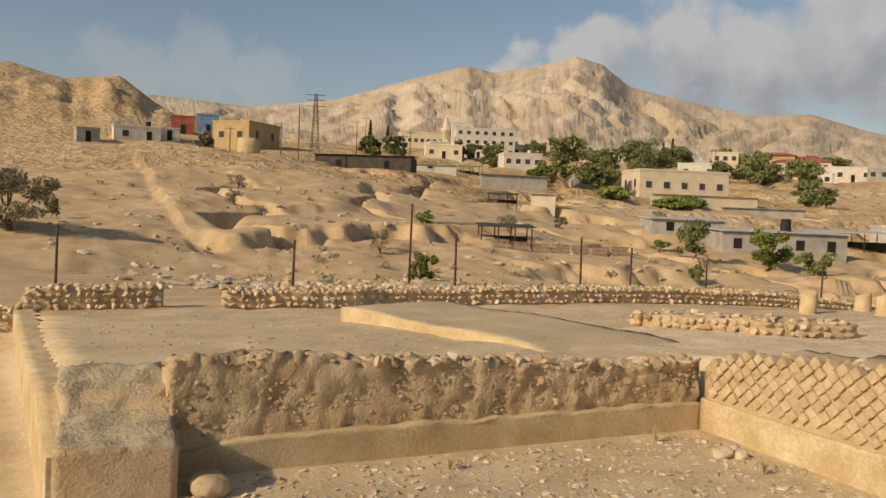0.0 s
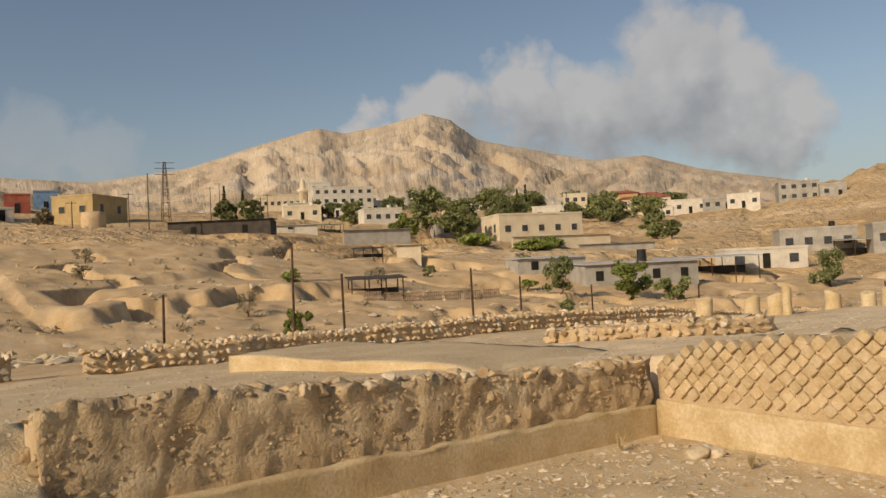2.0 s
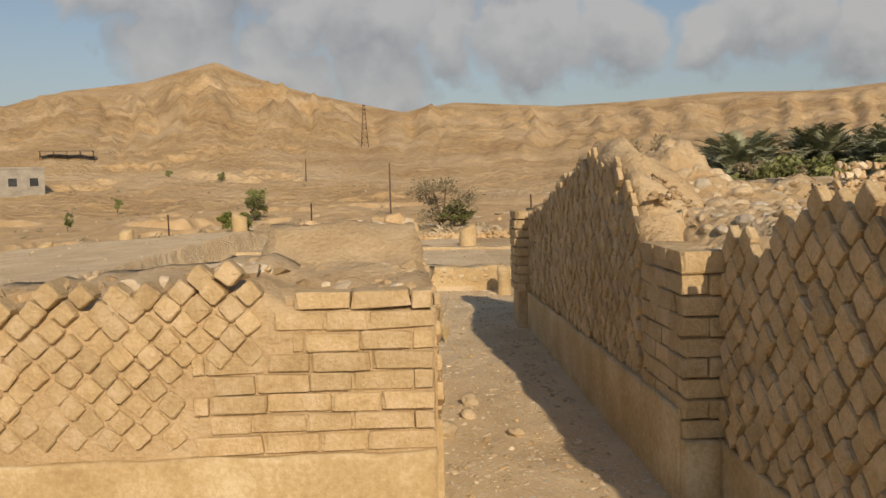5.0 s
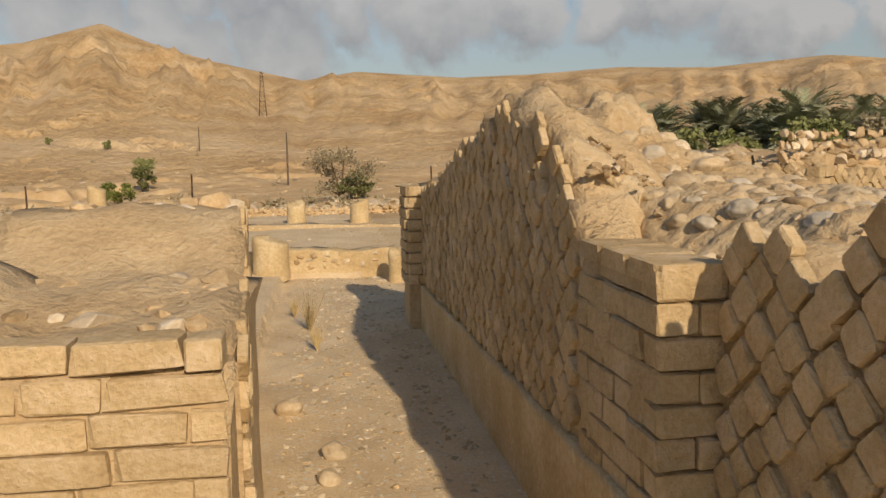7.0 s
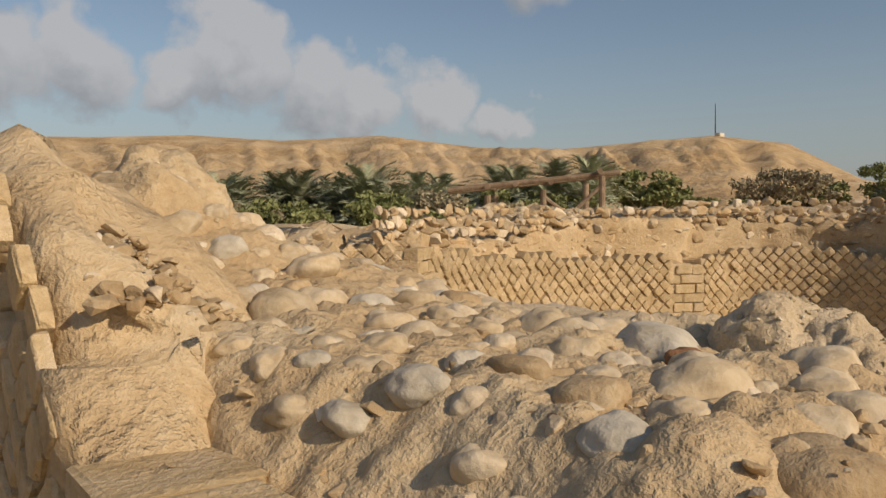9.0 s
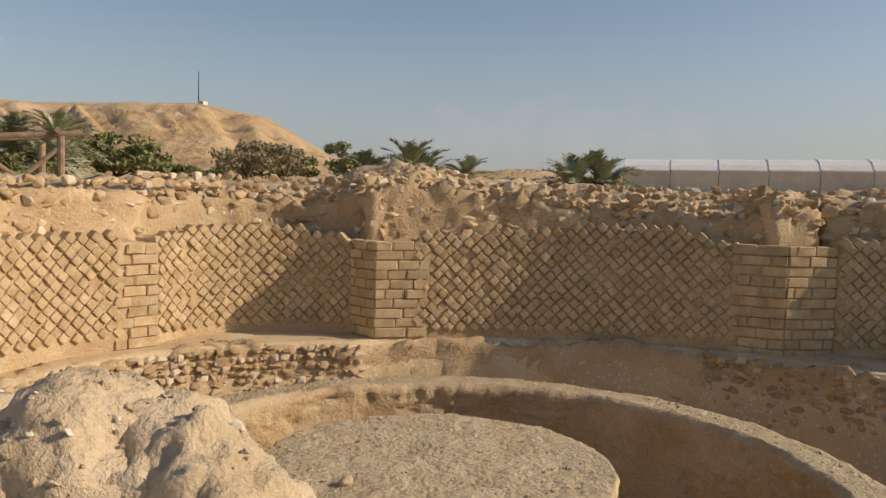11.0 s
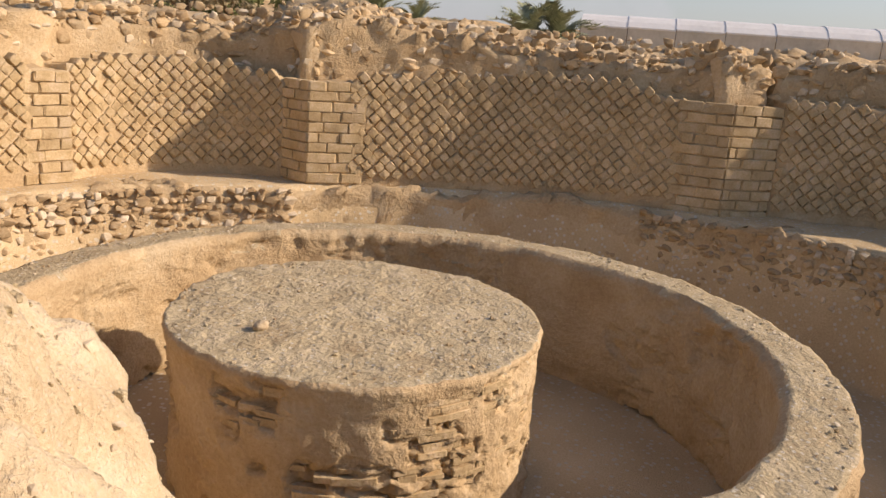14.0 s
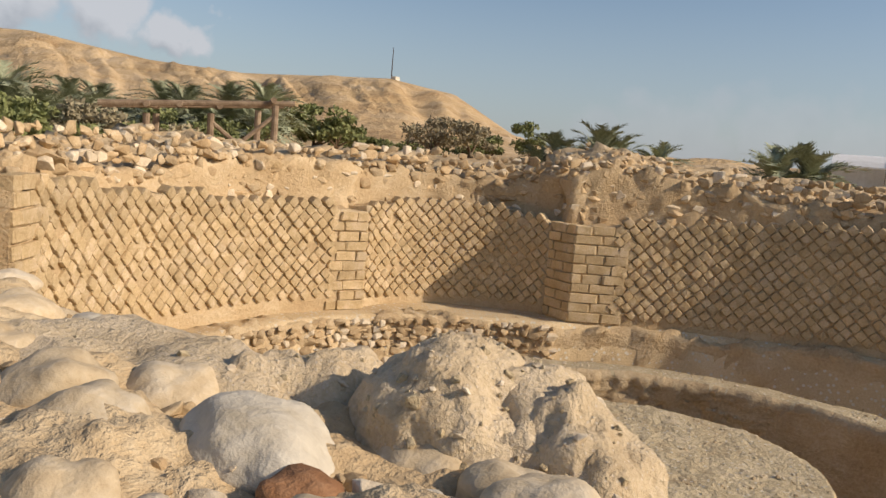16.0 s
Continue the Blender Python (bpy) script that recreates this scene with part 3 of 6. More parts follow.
DIAMONDS = [block_mesh("brick", k) for k in range(10)]
BRICKS = [box_mesh("brick", 40 + k, M_BRICK) for k in range(8)]
M_DARKSTONE = material("dark_brown_stone", (.16, .08, .04), (.24, .12, .06), (.32, .18, .10), 6, fine=50, bump=.6)
M_CREAM = material("cream_boulder", (0.45, 0.34, 0.21), (0.57, 0.46, 0.31), (0.66, 0.57, 0.43), 9, fine=45, bump=.35, tint=.12)
M_BLUEGREY = material("bluish_limestone", (.45, .39, .29), (.53, .48, .39), (.62, .57, .47), 12, fine=40, bump=.4, tint=.1)
BOULDERS = [stone_mesh("stone", k, m, 4, .21) for k, m in enumerate((M_CREAM, M_CREAM, M_STONE, M_CREAM, M_COBBLE, M_BLUEGREY, M_STONE, M_CREAM))]


def chunk_mesh(name, seed, mat, n=15):
    """Unit angular chunk of broken stone."""
    rnd = random.Random(seed)
    bm = bmesh.new()
    for k in range(n):
        v = Vector((rnd.gauss(0, 1), rnd.gauss(0, 1), rnd.gauss(0, 1))).normalized()
        bm.verts.new(Vector((v.x, v.y, v.z)) * rnd.uniform(.8, 1.05))
    hull = bmesh.ops.convex_hull(bm, input=bm.verts[:])
    spare = {g for g in hull["geom_interior"] + hull["geom_unused"] if isinstance(g, bmesh.types.BMVert)}
    bmesh.ops.delete(bm, geom=[v for v in bm.verts if v in spare or not v.link_faces], context="VERTS")
    bmesh.ops.recalc_face_normals(bm, faces=bm.faces)
    bmesh.ops.bevel(bm, geom=bm.edges[:], offset=.10, segments=1, affect="EDGES", clamp_overlap=True)
    bmesh.ops.recalc_face_normals(bm, faces=bm.faces)
    me = bpy.data.meshes.new(name)
    bm.to_mesh(me)
    bm.free()
    me.materials.append(mat)
    return me


COBBLES = [chunk_mesh("stone", 20 + k, m) for k, m in enumerate((M_COBBLE, M_COBBLE, M_STONE, M_COBBLE, M_COBBLE, M_STONE, M_COBBLE, M_COBBLE))]
DARK_BOULDER = stone_mesh("stone", 61, M_DARKSTONE, 3, .3)


def piece(name, me, parent, m):
    ob = new(name, me)
    ob.parent = parent
    ob.matrix_basis = m
    return ob


def pieces(name, placed, parent, limit=300, kind_label=""):
    """Pieces (mesh, matrix) as parts of parent; those past the limit joined into one part."""
    for me, m in placed[:limit]:
        piece(name, me, parent, m)
    rest = placed[limit:]
    if not rest:
        return
    for mat in {me.materials[0] for me, _ in rest}:
        verts, faces, base = [], [], 0
        for me, m in rest:
            if me.materials[0] is not mat:
                continue
            co = np.empty(len(me.vertices) * 3)
            me.vertices.foreach_get("co", co)
            a = np.array(m)
            co = co.reshape(-1, 3) @ a[:3, :3].T + a[:3, 3]
            verts.append(co)
            faces += [tuple(base + k for k in p.vertices) for p in me.polygons]
            base += len(co)
        ob = mesh_object("rubble" if name == "stone" else name + "work", np.concatenate(verts), faces, mat, parent, smooth=False)
        ob["kind"] = "stuff"


def frame_at(face, s, z, out=0.0):
    x, y, nx, ny = face(s)
    return Matrix(((-ny, -nx, 0, x + nx * out), (nx, -ny, 0, y + ny * out), (0, 0, 1, z), (0, 0, 0, 1)))


def net(parent, face, length, low, high, seed, skip=None, side=.104, out=-.024, order=None, lean=0.0, depth=.055):
    """A diamond net of blocks over a wall face."""
    rnd = random.Random(seed)
    d = side * math.sqrt(2) + .010
    placed = []
    for row in range(44):
        for col in range(int(length / d) + 2):
            s = col * d + (d / 2 if row % 2 else 0)
            z = low(min(s, length)) + row * d / 2
            if s < .06 or s > length - .06 or z > high(s) - .02 or (skip and skip(s, z)) or rnd.random() < .012:
                continue
            k = rnd.uniform(.93, 1.04)
            sunk = .012 * max(0, min(1, (noise.noise(Vector((s * 1.1, z * 1.6, seed + .5))) - .12) * 3))
            m = frame_at(face, s + rnd.uniform(-.1, .1) * side, z + rnd.uniform(-.1, .1) * side + .02 * noise.noise(Vector((s * 1.3, z * 1.7, seed))), out - sunk + rnd.uniform(-.010, .009))
            m = m @ Matrix.Rotation(radians(45 + lean + rnd.uniform(-6, 6)), 4, "Y") @ Matrix.Rotation(radians(rnd.uniform(-4, 4)), 4, "X")
            tooth = depth < .05 and z > high(s) - .15
            if tooth:
                m = m @ Matrix.Translation((0, -.55 * depth, 0))
            m = m @ Matrix.Diagonal((side / 2 * k, depth * (.45 if tooth else 1), side / 2 * k * rnd.uniform(.93, 1.05), 1))
            placed.append((rnd.choice(DIAMONDS), m))
    if order:
        placed.sort(key=lambda p: order(p[1].translation))
    pieces("brick", placed, parent)


def courses(parent, face, s0, s1, z0, z1, seed, height=.1, depth=.12, ragged=0.0, out=.024, lens=(.2, .34), ragged_low=None):
    """Courses of long blocks from s0 to s1; the s0 end is toothed by ragged."""
    rnd = random.Random(seed)
    n = max(1, round((z1 - z0) / height))
    h = (z1 - z0) / n
    for k in range(n):
        z = z0 + (k + .5) * h
        start = s0 + (ragged if k % 2 else 0) * rnd.uniform(.5, 1)
        if ragged_low and k < n * .55:
            start -= ragged_low
        s = s1
        first = True
        while s > start + .05:
            w = rnd.uniform(*lens) if not (first and k % 2) else lens[0] * rnd.uniform(.5, .8)
            first = False
            if s - w < start + .06:
                w = s - start
            m = frame_at(face, s - w / 2, z + rnd.uniform(-.003, .003), out - depth / 2 + rnd.uniform(-.008, .01))
            m = m @ Matrix.Rotation(radians(rnd.uniform(-1.5, 1.5)), 4, "Y") @ Matrix.Rotation(radians(rnd.uniform(-1.5, 1.5)), 4, "Z")
            m = m @ Matrix.Diagonal((w / 2 - .005, depth / 2, h / 2 - .005 - rnd.uniform(0, .003), 1))
            piece("brick", rnd.choice(BRICKS), parent, m)
            s -= w


def stone_at(me, x, y, z, r, rnd, flat=.75, long=1.3):
    return me, Matrix.Translation((x, y, z)) @ Euler((rnd.uniform(-.35, .35), rnd.uniform(-.35, .35), rnd.uniform(0, 6.3))).to_matrix().to_4x4() @ Matrix.Diagonal((r * rnd.uniform(1, long), r, r * flat * rnd.uniform(.8, 1.15), 1))


def rubble_face(parent, face, length, low, high, seed, size=(.04, .09), gap=1.75, out=-.01, meshes=None, limit=300, pale=0.0):
    """Rough stones in mortar over a wall face."""
    rnd = random.Random(seed)
    placed = []
    z = None
    s = 0
    rows = 0
    base = min(low(t * length / 8) for t in range(9))
    top = max(high(t * length / 8) for t in range(9))
    z = base + size[1] * .6
    while z < top:
        s = rnd.uniform(0, .1)
        while s < length:
            r = rnd.uniform(*size)
            if low(s) <= z <= high(s) and rnd.random() < .88:
                m = frame_at(face, s, z + rnd.uniform(-.02, .02), out + rnd.uniform(-.02, .015))
                m = m @ Euler((rnd.uniform(-.4, .4), rnd.uniform(-.3, .3), rnd.uniform(-.5, .5))).to_matrix().to_4x4() @ Matrix.Diagonal((r * rnd.uniform(1, 1.5), r * .8, r * rnd.uniform(.65, .95), 1))
                placed.append((rnd.choice(meshes or COBBLES), m))
            s += r * gap * rnd.uniform(.95, 1.35)
        z += (size[0] + size[1]) * .78
    rnd.shuffle(placed)
    pieces("stone", placed, parent, limit)


def band(name, face, length, thick, z0, z1, mat, label, out=.03, rough=.006):
    """A plaster foot along a wall."""
    f = setback(face, -out)
    return wall_core(name, f, length, thick + out, z0, (lambda s, u: z1(s) + .02 * noise.noise(Vector((s * 2.3, z0, 1.0)))), mat, label, rough=rough, category="plaster")


# north wall: net, quoins, plaster foot
net(wall_north, NORTH, NORTH_L, lambda s: .47, lambda s: north_top(s) + .06, 1, skip=lambda s, z: (s > 4.05 and z > .8) or (s > 3.68 and z <= .8))
courses(wall_north, NORTH, 4.12, 4.9, .37, 1.165, 2, height=.099, ragged=.12, ragged_low=.4)
band("plaster_foot_north", NORTH, NORTH_L, .05, -.1, lambda s: .36, M_PLASTER, "smooth cream plaster foot of the low wall", out=.045)
net(wall_passage_north, PASSN, PASSN_L, lambda s: .5, lambda s: lin(s, (0, 1.08), (.9, 1.2), (1.3, 1.42), (1.55, 1.42), (1.65, .6), (3.1, .4)), 3, out=-.006, depth=.036)
band("plaster_foot_passage_north", PASSN, PASSN_L, .05, -.1, lambda s: lin(s, (0, .46), (1.6, .42), (3.1, .2)), M_PLASTER, "plaster foot of the passage wall", out=.024)
rnd = random.Random(5)
tops = []
for k in range(150):
    x, y = rnd.uniform(-4.7, -.1), rnd.uniform(.15, .95)
    r = rnd.uniform(.03, .09)
    tops.append(stone_at(rnd.choice(COBBLES), x, y, north_top(x + 4.9) + .02 - .25 * r, r, rnd))
for k in range(60):
    x, y = rnd.uniform(-.95, -.08), rnd.uniform(.4, 1.9)
    r = rnd.uniform(.03, .10)
    tops.append(stone_at(rnd.choice(COBBLES), x, y, lin(y - .3, (0, 1.1), (.9, 1.22), (1.3, 1.42), (1.6, 1.42)) - .2 * r, r, rnd))
pieces("stone", tops, wall_north)
# west wall: rubble and plaster foot
rubble_face(wall_west, WEST, WEST_L, lambda s: .34 if s < 3.6 else 5, lambda s: west_top(s) - .03, 8, size=(.04, .095), gap=2.2, out=-.066, limit=120, meshes=[COBBLES[0], COBBLES[1], COBBLES[3], COBBLES[4], COBBLES[6]])
rubble_face(wall_west, WEST, WEST_L, lambda s: .34 if s > 3.6 else 5, lambda s: west_top(s) - .03, 7, size=(.04, .095), gap=2.0, out=-.04, limit=180, meshes=[COBBLES[0], COBBLES[1], COBBLES[3], COBBLES[4], COBBLES[6]])
rubble_face(wall_west, WEST, WEST_L, lambda s: .33, lambda s: west_top(s) - .02, 9, size=(.012, .036), gap=1.9, out=-.018, limit=0, meshes=[COBBLES[0], COBBLES[1], COBBLES[3], COBBLES[4]])
rubble_face(wall_west, WEST, WEST_L - .1, lambda s: .36 if s > 3.2 else 5, lambda s: west_top(s) - .06, 10, size=(.085, .14), gap=1.75, out=-.062, limit=60, meshes=[COBBLES[0], COBBLES[1], COBBLES[3], COBBLES[4], COBBLES[6]])
caps = []
for k in range(70):
    s = rnd.uniform(1.8, 5.8)
    r = rnd.uniform(.05, .11)
    caps.append(stone_at(rnd.choice(COBBLES), -5.0 - rnd.uniform(0, .3), -5.8 + s, west_top(s) - .02, r, rnd))
pieces("stone", caps, wall_west)
band("plaster_foot_west", WEST, WEST_L, .06, -.1, lambda s: lin(s, (0, .2), (.8, .3), (5.8, .31)), M_PLASTER, "brown plaster foot under the rubble wall", out=.10, rough=.012)
# stub and retaining wall at the room's south-west corner
STUB, STUB_L = line(-4.35, -6.68, -4.35, -5.78)
stub = wall_core("wall_stub", STUB, STUB_L, 1.6, -.2, lambda s, u: lin(u, (0, .46), (.3, .5), (.55, .55), (.62, .72), (1, .8)), M_CORE, "thick low wall stub with a rough mortar top", rough=.025, step=.06)
stub.data.materials.append(M_GREY)
for p in stub.data.polygons:
    if p.normal.z > .6:
        p.material_index = 1
RETAIN, RETAIN_L = line(-15.2, -7.75, -4.36, -6.72)
retain = wall_core("wall_retaining", RETAIN, RETAIN_L, .4, -.5, lambda s, u: lin(s, (0, .22), (6, .40), (9.2, .60), (9.8, .47), (10.9, .42)), M_PLASTER, "long plastered retaining wall of the terrace", rough=.012)
# south-east block: quoin pier, room face, passage face
PIERF, PIERF_L = line(1.23, .0, 1.47, .0)
PIERS, PIERS_L = line(1.235, .76, 1.235, 0)
pier = wall_core("wall_pier", line(1.27, .04, 1.6, .04)[0], .33, .70, -.1, lambda s, u: 1.24, M_CORE, "brick-built wall end beside the passage")
for k in range(9):
    z = .36 + (k + .5) * .1035
    rk = random.Random(70 + k)
    cuts = (0, .26, .5, .76) if k % 2 else (0, .14, .4, .64, .76)
    for a, b in zip(cuts, cuts[1:]):
        first = a == 0
        wx = .26 if (first and k % 2 == 0) else .14
        piece("brick", rk.choice(BRICKS), pier, Matrix.Translation((1.228 + wx / 2 + rk.uniform(-.006, .006), (a + b) / 2 - .005, z)) @ Matrix.Rotation(rk.uniform(-.02, .02), 4, "Z") @ Matrix.Diagonal((wx / 2 - .004, (b - a) / 2 - .007, .047, 1)))
    if k % 2:
        piece("brick", rk.choice(BRICKS), pier, Matrix.Translation((1.42, .05, z)) @ Matrix.Diagonal((.056, .06, .047, 1)))
for (x0, x1, y0, y1) in ((1.225, 1.45, -.005, .25), (1.23, 1.47, .25, .51), (1.235, 1.49, .51, .765)):
    piece("brick", BRICKS[3], pier, Matrix.Translation(((x0 + x1) / 2, (y0 + y1) / 2, 1.27)) @ Matrix.Diagonal(((x1 - x0) / 2, (y1 - y0) / 2 - .005, .035, 1)))
# the wall goes on beyond the pier, set back behind it, and shades the pier's front
INNER, INNER_L = line(1.44, .02, 1.44, -1.95)
inner_top = lambda s: lin(s, (0, 1.38), (.12, 1.44), (.3, 1.43), (.43, 1.39), (.5, 1.33), (.57, 1.36), (.68, 1.50), (1.3, 1.58), (1.95, 1.6))
wall_room_south = wall_core("wall_room_south", INNER, INNER_L, .24, -.15, lambda s, u: inner_top(s) - .06, M_CORE, "ruined wall with tufa blocks set in a diamond net")
net(wall_room_south, INNER, INNER_L, lambda s: .42, lambda s: inner_top(s) + .03, 11, side=.106, out=-.012, depth=.046)
band("plaster_foot_inner", INNER, INNER_L, .05, -.1, lambda s: .36, M_PLASTER, "plaster foot of the room wall in shade", out=.03)
band("plaster_foot_pier", line(1.23, 0, 1.46, 0)[0], .23, .05, -.1, lambda s: .36, M_PLASTER, "plaster foot of the wall end")
net(wall_passage_south, PASSS, PASSS_L - .2, lambda s: .52, lambda s: lin(5.4 - s, (.78, 1.38), (.95, 1.54), (1.3, 1.77), (2.0, 1.88), (3.5, 1.62), (4.25, 1.44), (5.4, 1.36)), 12, side=.102, out=-.006, depth=.036, skip=lambda s, z: s < .3 or (s > PASSS_L - .78), order=lambda p: p.y)
band("plaster_foot_passage_south", PASSS, PASSS_L, .05, -.1, lambda s: lin(s, (0, .42), (5.3, .5)), M_PLASTER, "plaster foot of the passage wall in shade", out=.04)
far_pier = wall_core("wall_far_pier", line(1.06, 5.75, 1.06, 5.25)[0], .5, .35, -.1, lambda s, u: 1.3, M_CORE, "brick-built far end of the passage wall")
courses(far_pier, line(1.055, 5.75, 1.055, 5.25)[0], 0, .5, .42, 1.35, 14, height=.1, depth=.14)
courses(far_pier, line(1.05, 5.24, 1.4, 5.24)[0], 0, .3, .42, 1.35, 15, height=.1, depth=.14)


def core_top(x, y):
    """Height of the broken core of the south-east block."""
    z = lin(y, (0, 1.40), (.5, 1.42), (1.3, 1.46), (1.7, 1.55), (2.6, 1.48), (3.2, 1.3), (5.4, 1.2))
    z -= .22 * max(0, x - 2.3)
    z = min(z, 1.22 + .75 * max(0, x - 1.50) + .3 * max(0, y - .3))
    z += .38 * math.exp(-((x - 1.85) ** 2 + (y - 2.15) ** 2) / .12)
    return z


# mortar bed of the core
nx_, ny_ = 80, 200
grid = []
for i in range(nx_ + 1):
    for j in range(ny_ + 1):
        x, y = 1.44 + 1.34 * i / nx_, -.34 + 3.9 * j / ny_
        near = max(0, min(1, (1.6 - x) * 8))
        edge = min(i, nx_ - i, j, ny_ - j) / 3
        q = Vector((x * 5, y * 5, 0))
        z = core_top(x, y) + .026 - .02 * near - .5 * max(0, -.1 - y) - 2.2 * max(0, x - 2.40) * max(0, min(1, (.2 - y) * 5)) + .035 * noise.noise(q) + .026 * noise.noise(q * 2.7) + .012 * noise.noise(q * 6.1) + .006 * noise.noise(q * 14)
        grid.append((x, y, z - (.5 if j < 3 else .12) * max(0, 1 - edge)))
bed_faces = [(i * (ny_ + 1) + j, (i + 1) * (ny_ + 1) + j, (i + 1) * (ny_ + 1) + j + 1, i * (ny_ + 1) + j + 1) for i in range(nx_) for j in range(ny_)]
mesh_object("mortar", grid, bed_faces, M_CORE, wall_passage_south)
# boulders bedded in the core
placed, taken = [], []
rnd = random.Random(21)
for x, y, r, k in ((2.34, .38, .088, 5), (2.49, .27, .078, 0), (2.46, .12, .070, 7), (2.33, .04, .080, 3), (2.27, .27, .045, 8), (2.10, .42, .056, 1), (2.21, .55, .068, 0), (2.12, .33, .04, 2), (2.06, .11, .072, 1), (2.22, -.02, .06, 7), (2.28, -.20, .066, 0), (2.44, -.06, .06, 3),
                   (1.89, .36, .06, 4), (1.72, .41, .054, 5), (1.79, .82, .047, 4), (1.82, .69, .06, 0), (2.16, .90, .05, 3), (2.15, .74, .042, 7), (2.12, .61, .036, 2), (2.28, .68, .07, 1), (1.81, .54, .034, 6), (1.87, .17, .065, 4), (2.14, -.13, .06, 0), (1.95, .55, .046, 1), (1.71, .56, .042, 3),
                   (2.06, .96, .036, 6), (2.14, 1.56, .09, 0), (2.22, 1.36, .06, 4), (1.62, .48, .05, 5), (1.84, 1.14, .085, 3), (1.59, .86, .044, 0), (1.60, .73, .042, 7), (1.57, .60, .042, 1), (1.74, .30, .04, 2), (1.98, .26, .045, 7), (1.95, .72, .06, 1), (1.98, .90, .06, 7), (1.72, 1.0, .05, 1), (2.0, 1.25, .07, 7),
                   (1.66, -.13, .075, 4), (1.55, -.02, .045, 3), (1.62, .06, .045, 1), (1.88, -.18, .085, 4), (1.76, .02, .05, 5), (2.03, -.10, .06, 3), (1.90, .02, .05, 1), (2.2, .2, .05, 0)):
    me = DARK_BOULDER if k == 8 else BOULDERS[k]
    taken.append((x, y, r))
    placed.append(stone_at(me, x, y, core_top(x, y) - .5 * max(0, -.1 - y) + r * .16, r, rnd, .72, 1.35))
for k in range(5000):
    x, y = rnd.uniform(1.48, 2.75), rnd.uniform(-.26, 3.4)
    if x > 2.42 and y < .22 or x < 1.53 and y < .74 or y > 2.6 and rnd.random() < .6:
        continue
    r = rnd.choice((.03, .035, .04, .05, .055, .06, .07)) if x > 1.62 else rnd.choice((.025, .03, .04, .045))
    if any(math.hypot(x - a, y - b) < (r + c) * .98 for a, b, c in taken):
        continue
    taken.append((x, y, r))
    me = rnd.choice(BOULDERS) if r > .033 else rnd.choice(COBBLES)
    placed.append(stone_at(me, x, y, core_top(x, y) - .5 * max(0, -.1 - y) + r * rnd.uniform(0, .25), r, rnd, .8, 1.4))


def core_surface(x, y):
    """Top of the south-east block at any point."""
    front = lin(y, (0, 1.1), (.3, 1.2), (.45, 1.30), (.7, 1.44), (.8, 1.52), (1.15, 1.68), (2.0, 1.80), (3.5, 1.56), (4.25, 1.38), (5.4, 1.28))
    return max(core_top(x, y) + .02, front - 1.2 * max(0, (x - 1.23) / 1.55 - .16))


pieces("stone", placed, wall_passage_south)
chips = []
for k in range(1700):
    x, y = rnd.uniform(1.45, 2.75), rnd.uniform(-.25, 5.2)
    if x < 1.52 and y < .78 or x > 2.42 and y < .22:
        continue
    r = .005 + .028 * rnd.random() ** 2.5
    chips.append(stone_at(rnd.choice(COBBLES), x, y, core_surface(x, y) - .2 * r, r, rnd, .7))
for k in range(900):
    x, y = rnd.uniform(1.34, 1.75), rnd.uniform(.9, 2.6)
    r = .006 + .03 * rnd.random() ** 2.2
    chips.append(stone_at(rnd.choice(COBBLES), x, y, core_surface(x, y) - .03 + .1 * r, r, rnd, .75))
pieces("stone", chips, wall_passage_south, 0)


GRIT = [chunk_mesh("stone", 95 + k, m, 10) for k, m in enumerate((M_STONE, M_GREY, M_GREY))]


def lump(name, x, y, z, rx, ry, rz, seed, label, mat=None):
    """A weathered lump of mortared rubble."""
    bm = bmesh.new()
    bmesh.ops.create_icosphere(bm, subdivisions=5, radius=1)
    off = Vector((seed, seed * 2.1, 0))
    for v in bm.verts:
        n = v.co.normalized()
        v.co = Vector((n.x * rx, n.y * ry, n.z * rz)) * (1 + .12 * noise.noise(n * 1.6 + off) + .10 * noise.noise(n * 3.2 + off) + .05 * noise.noise(n * 7 + off) + .035 * noise.noise(n * 15 + off) + .02 * noise.noise(n * 28 + off))
        v.co += Vector((x, y, z))
    spots = [tuple(v.co) for v in bm.verts]
    ob = part(name, bm, mat or M_GRIT, None, "", True)
    rs = random.Random(seed)
    grit = []
    for k in range(300):
        p = rs.choice(spots)
        r = .003 + .011 * rs.random() ** 3
        grit.append(stone_at(rs.choice(GRIT), *p, r, rs, .8))
    pieces("stone", grit, ob, 0)
    return tagged(ob, label, "mortar", kind="structure")


lump("mortar_lump_a", 2.61, .28, 1.34, .17, .15, .19, 3, "weathered lump of grey mortar and small stones")
lump("mortar_lump_i", 2.65, .21, 1.33, .17, .16, .17, 18, "weathered lump of grey mortar and small stones")
lump("mortar_lump_j", 2.57, .02, 1.10, .17, .17, .24, 19, "weathered lump of sandy mortar sloping into the hall")
lump("mortar_lump_k", 2.62, .54, 1.22, .24, .2, .25, 20, "weathered lump of grey mortar and small stones")
lump("mortar_lump_b", 2.62, .11, 1.25, .16, .13, .23, 5, "weathered lump of grey mortar sloping into the hall")
lump("mortar_lump_h", 2.61, .2, 1.21, .2, .19, .25, 16, "weathered lump of grey mortar and small stones")
lump("mortar_lump_g", 2.71, .15, .98, .27, .23, .37, 8, "weathered lump of sandy mortar sloping into the hall")
lump("mortar_lump_c", 2.45, .8, 1.1, .45, .5, .36, 7, "weathered bed of grey mortar on the wall core")
lump("mortar_lump_d", 1.85, 2.12, 1.6, .28, .34, .34, 9, "standing lump of sandy mortar on the wall", M_CORE)
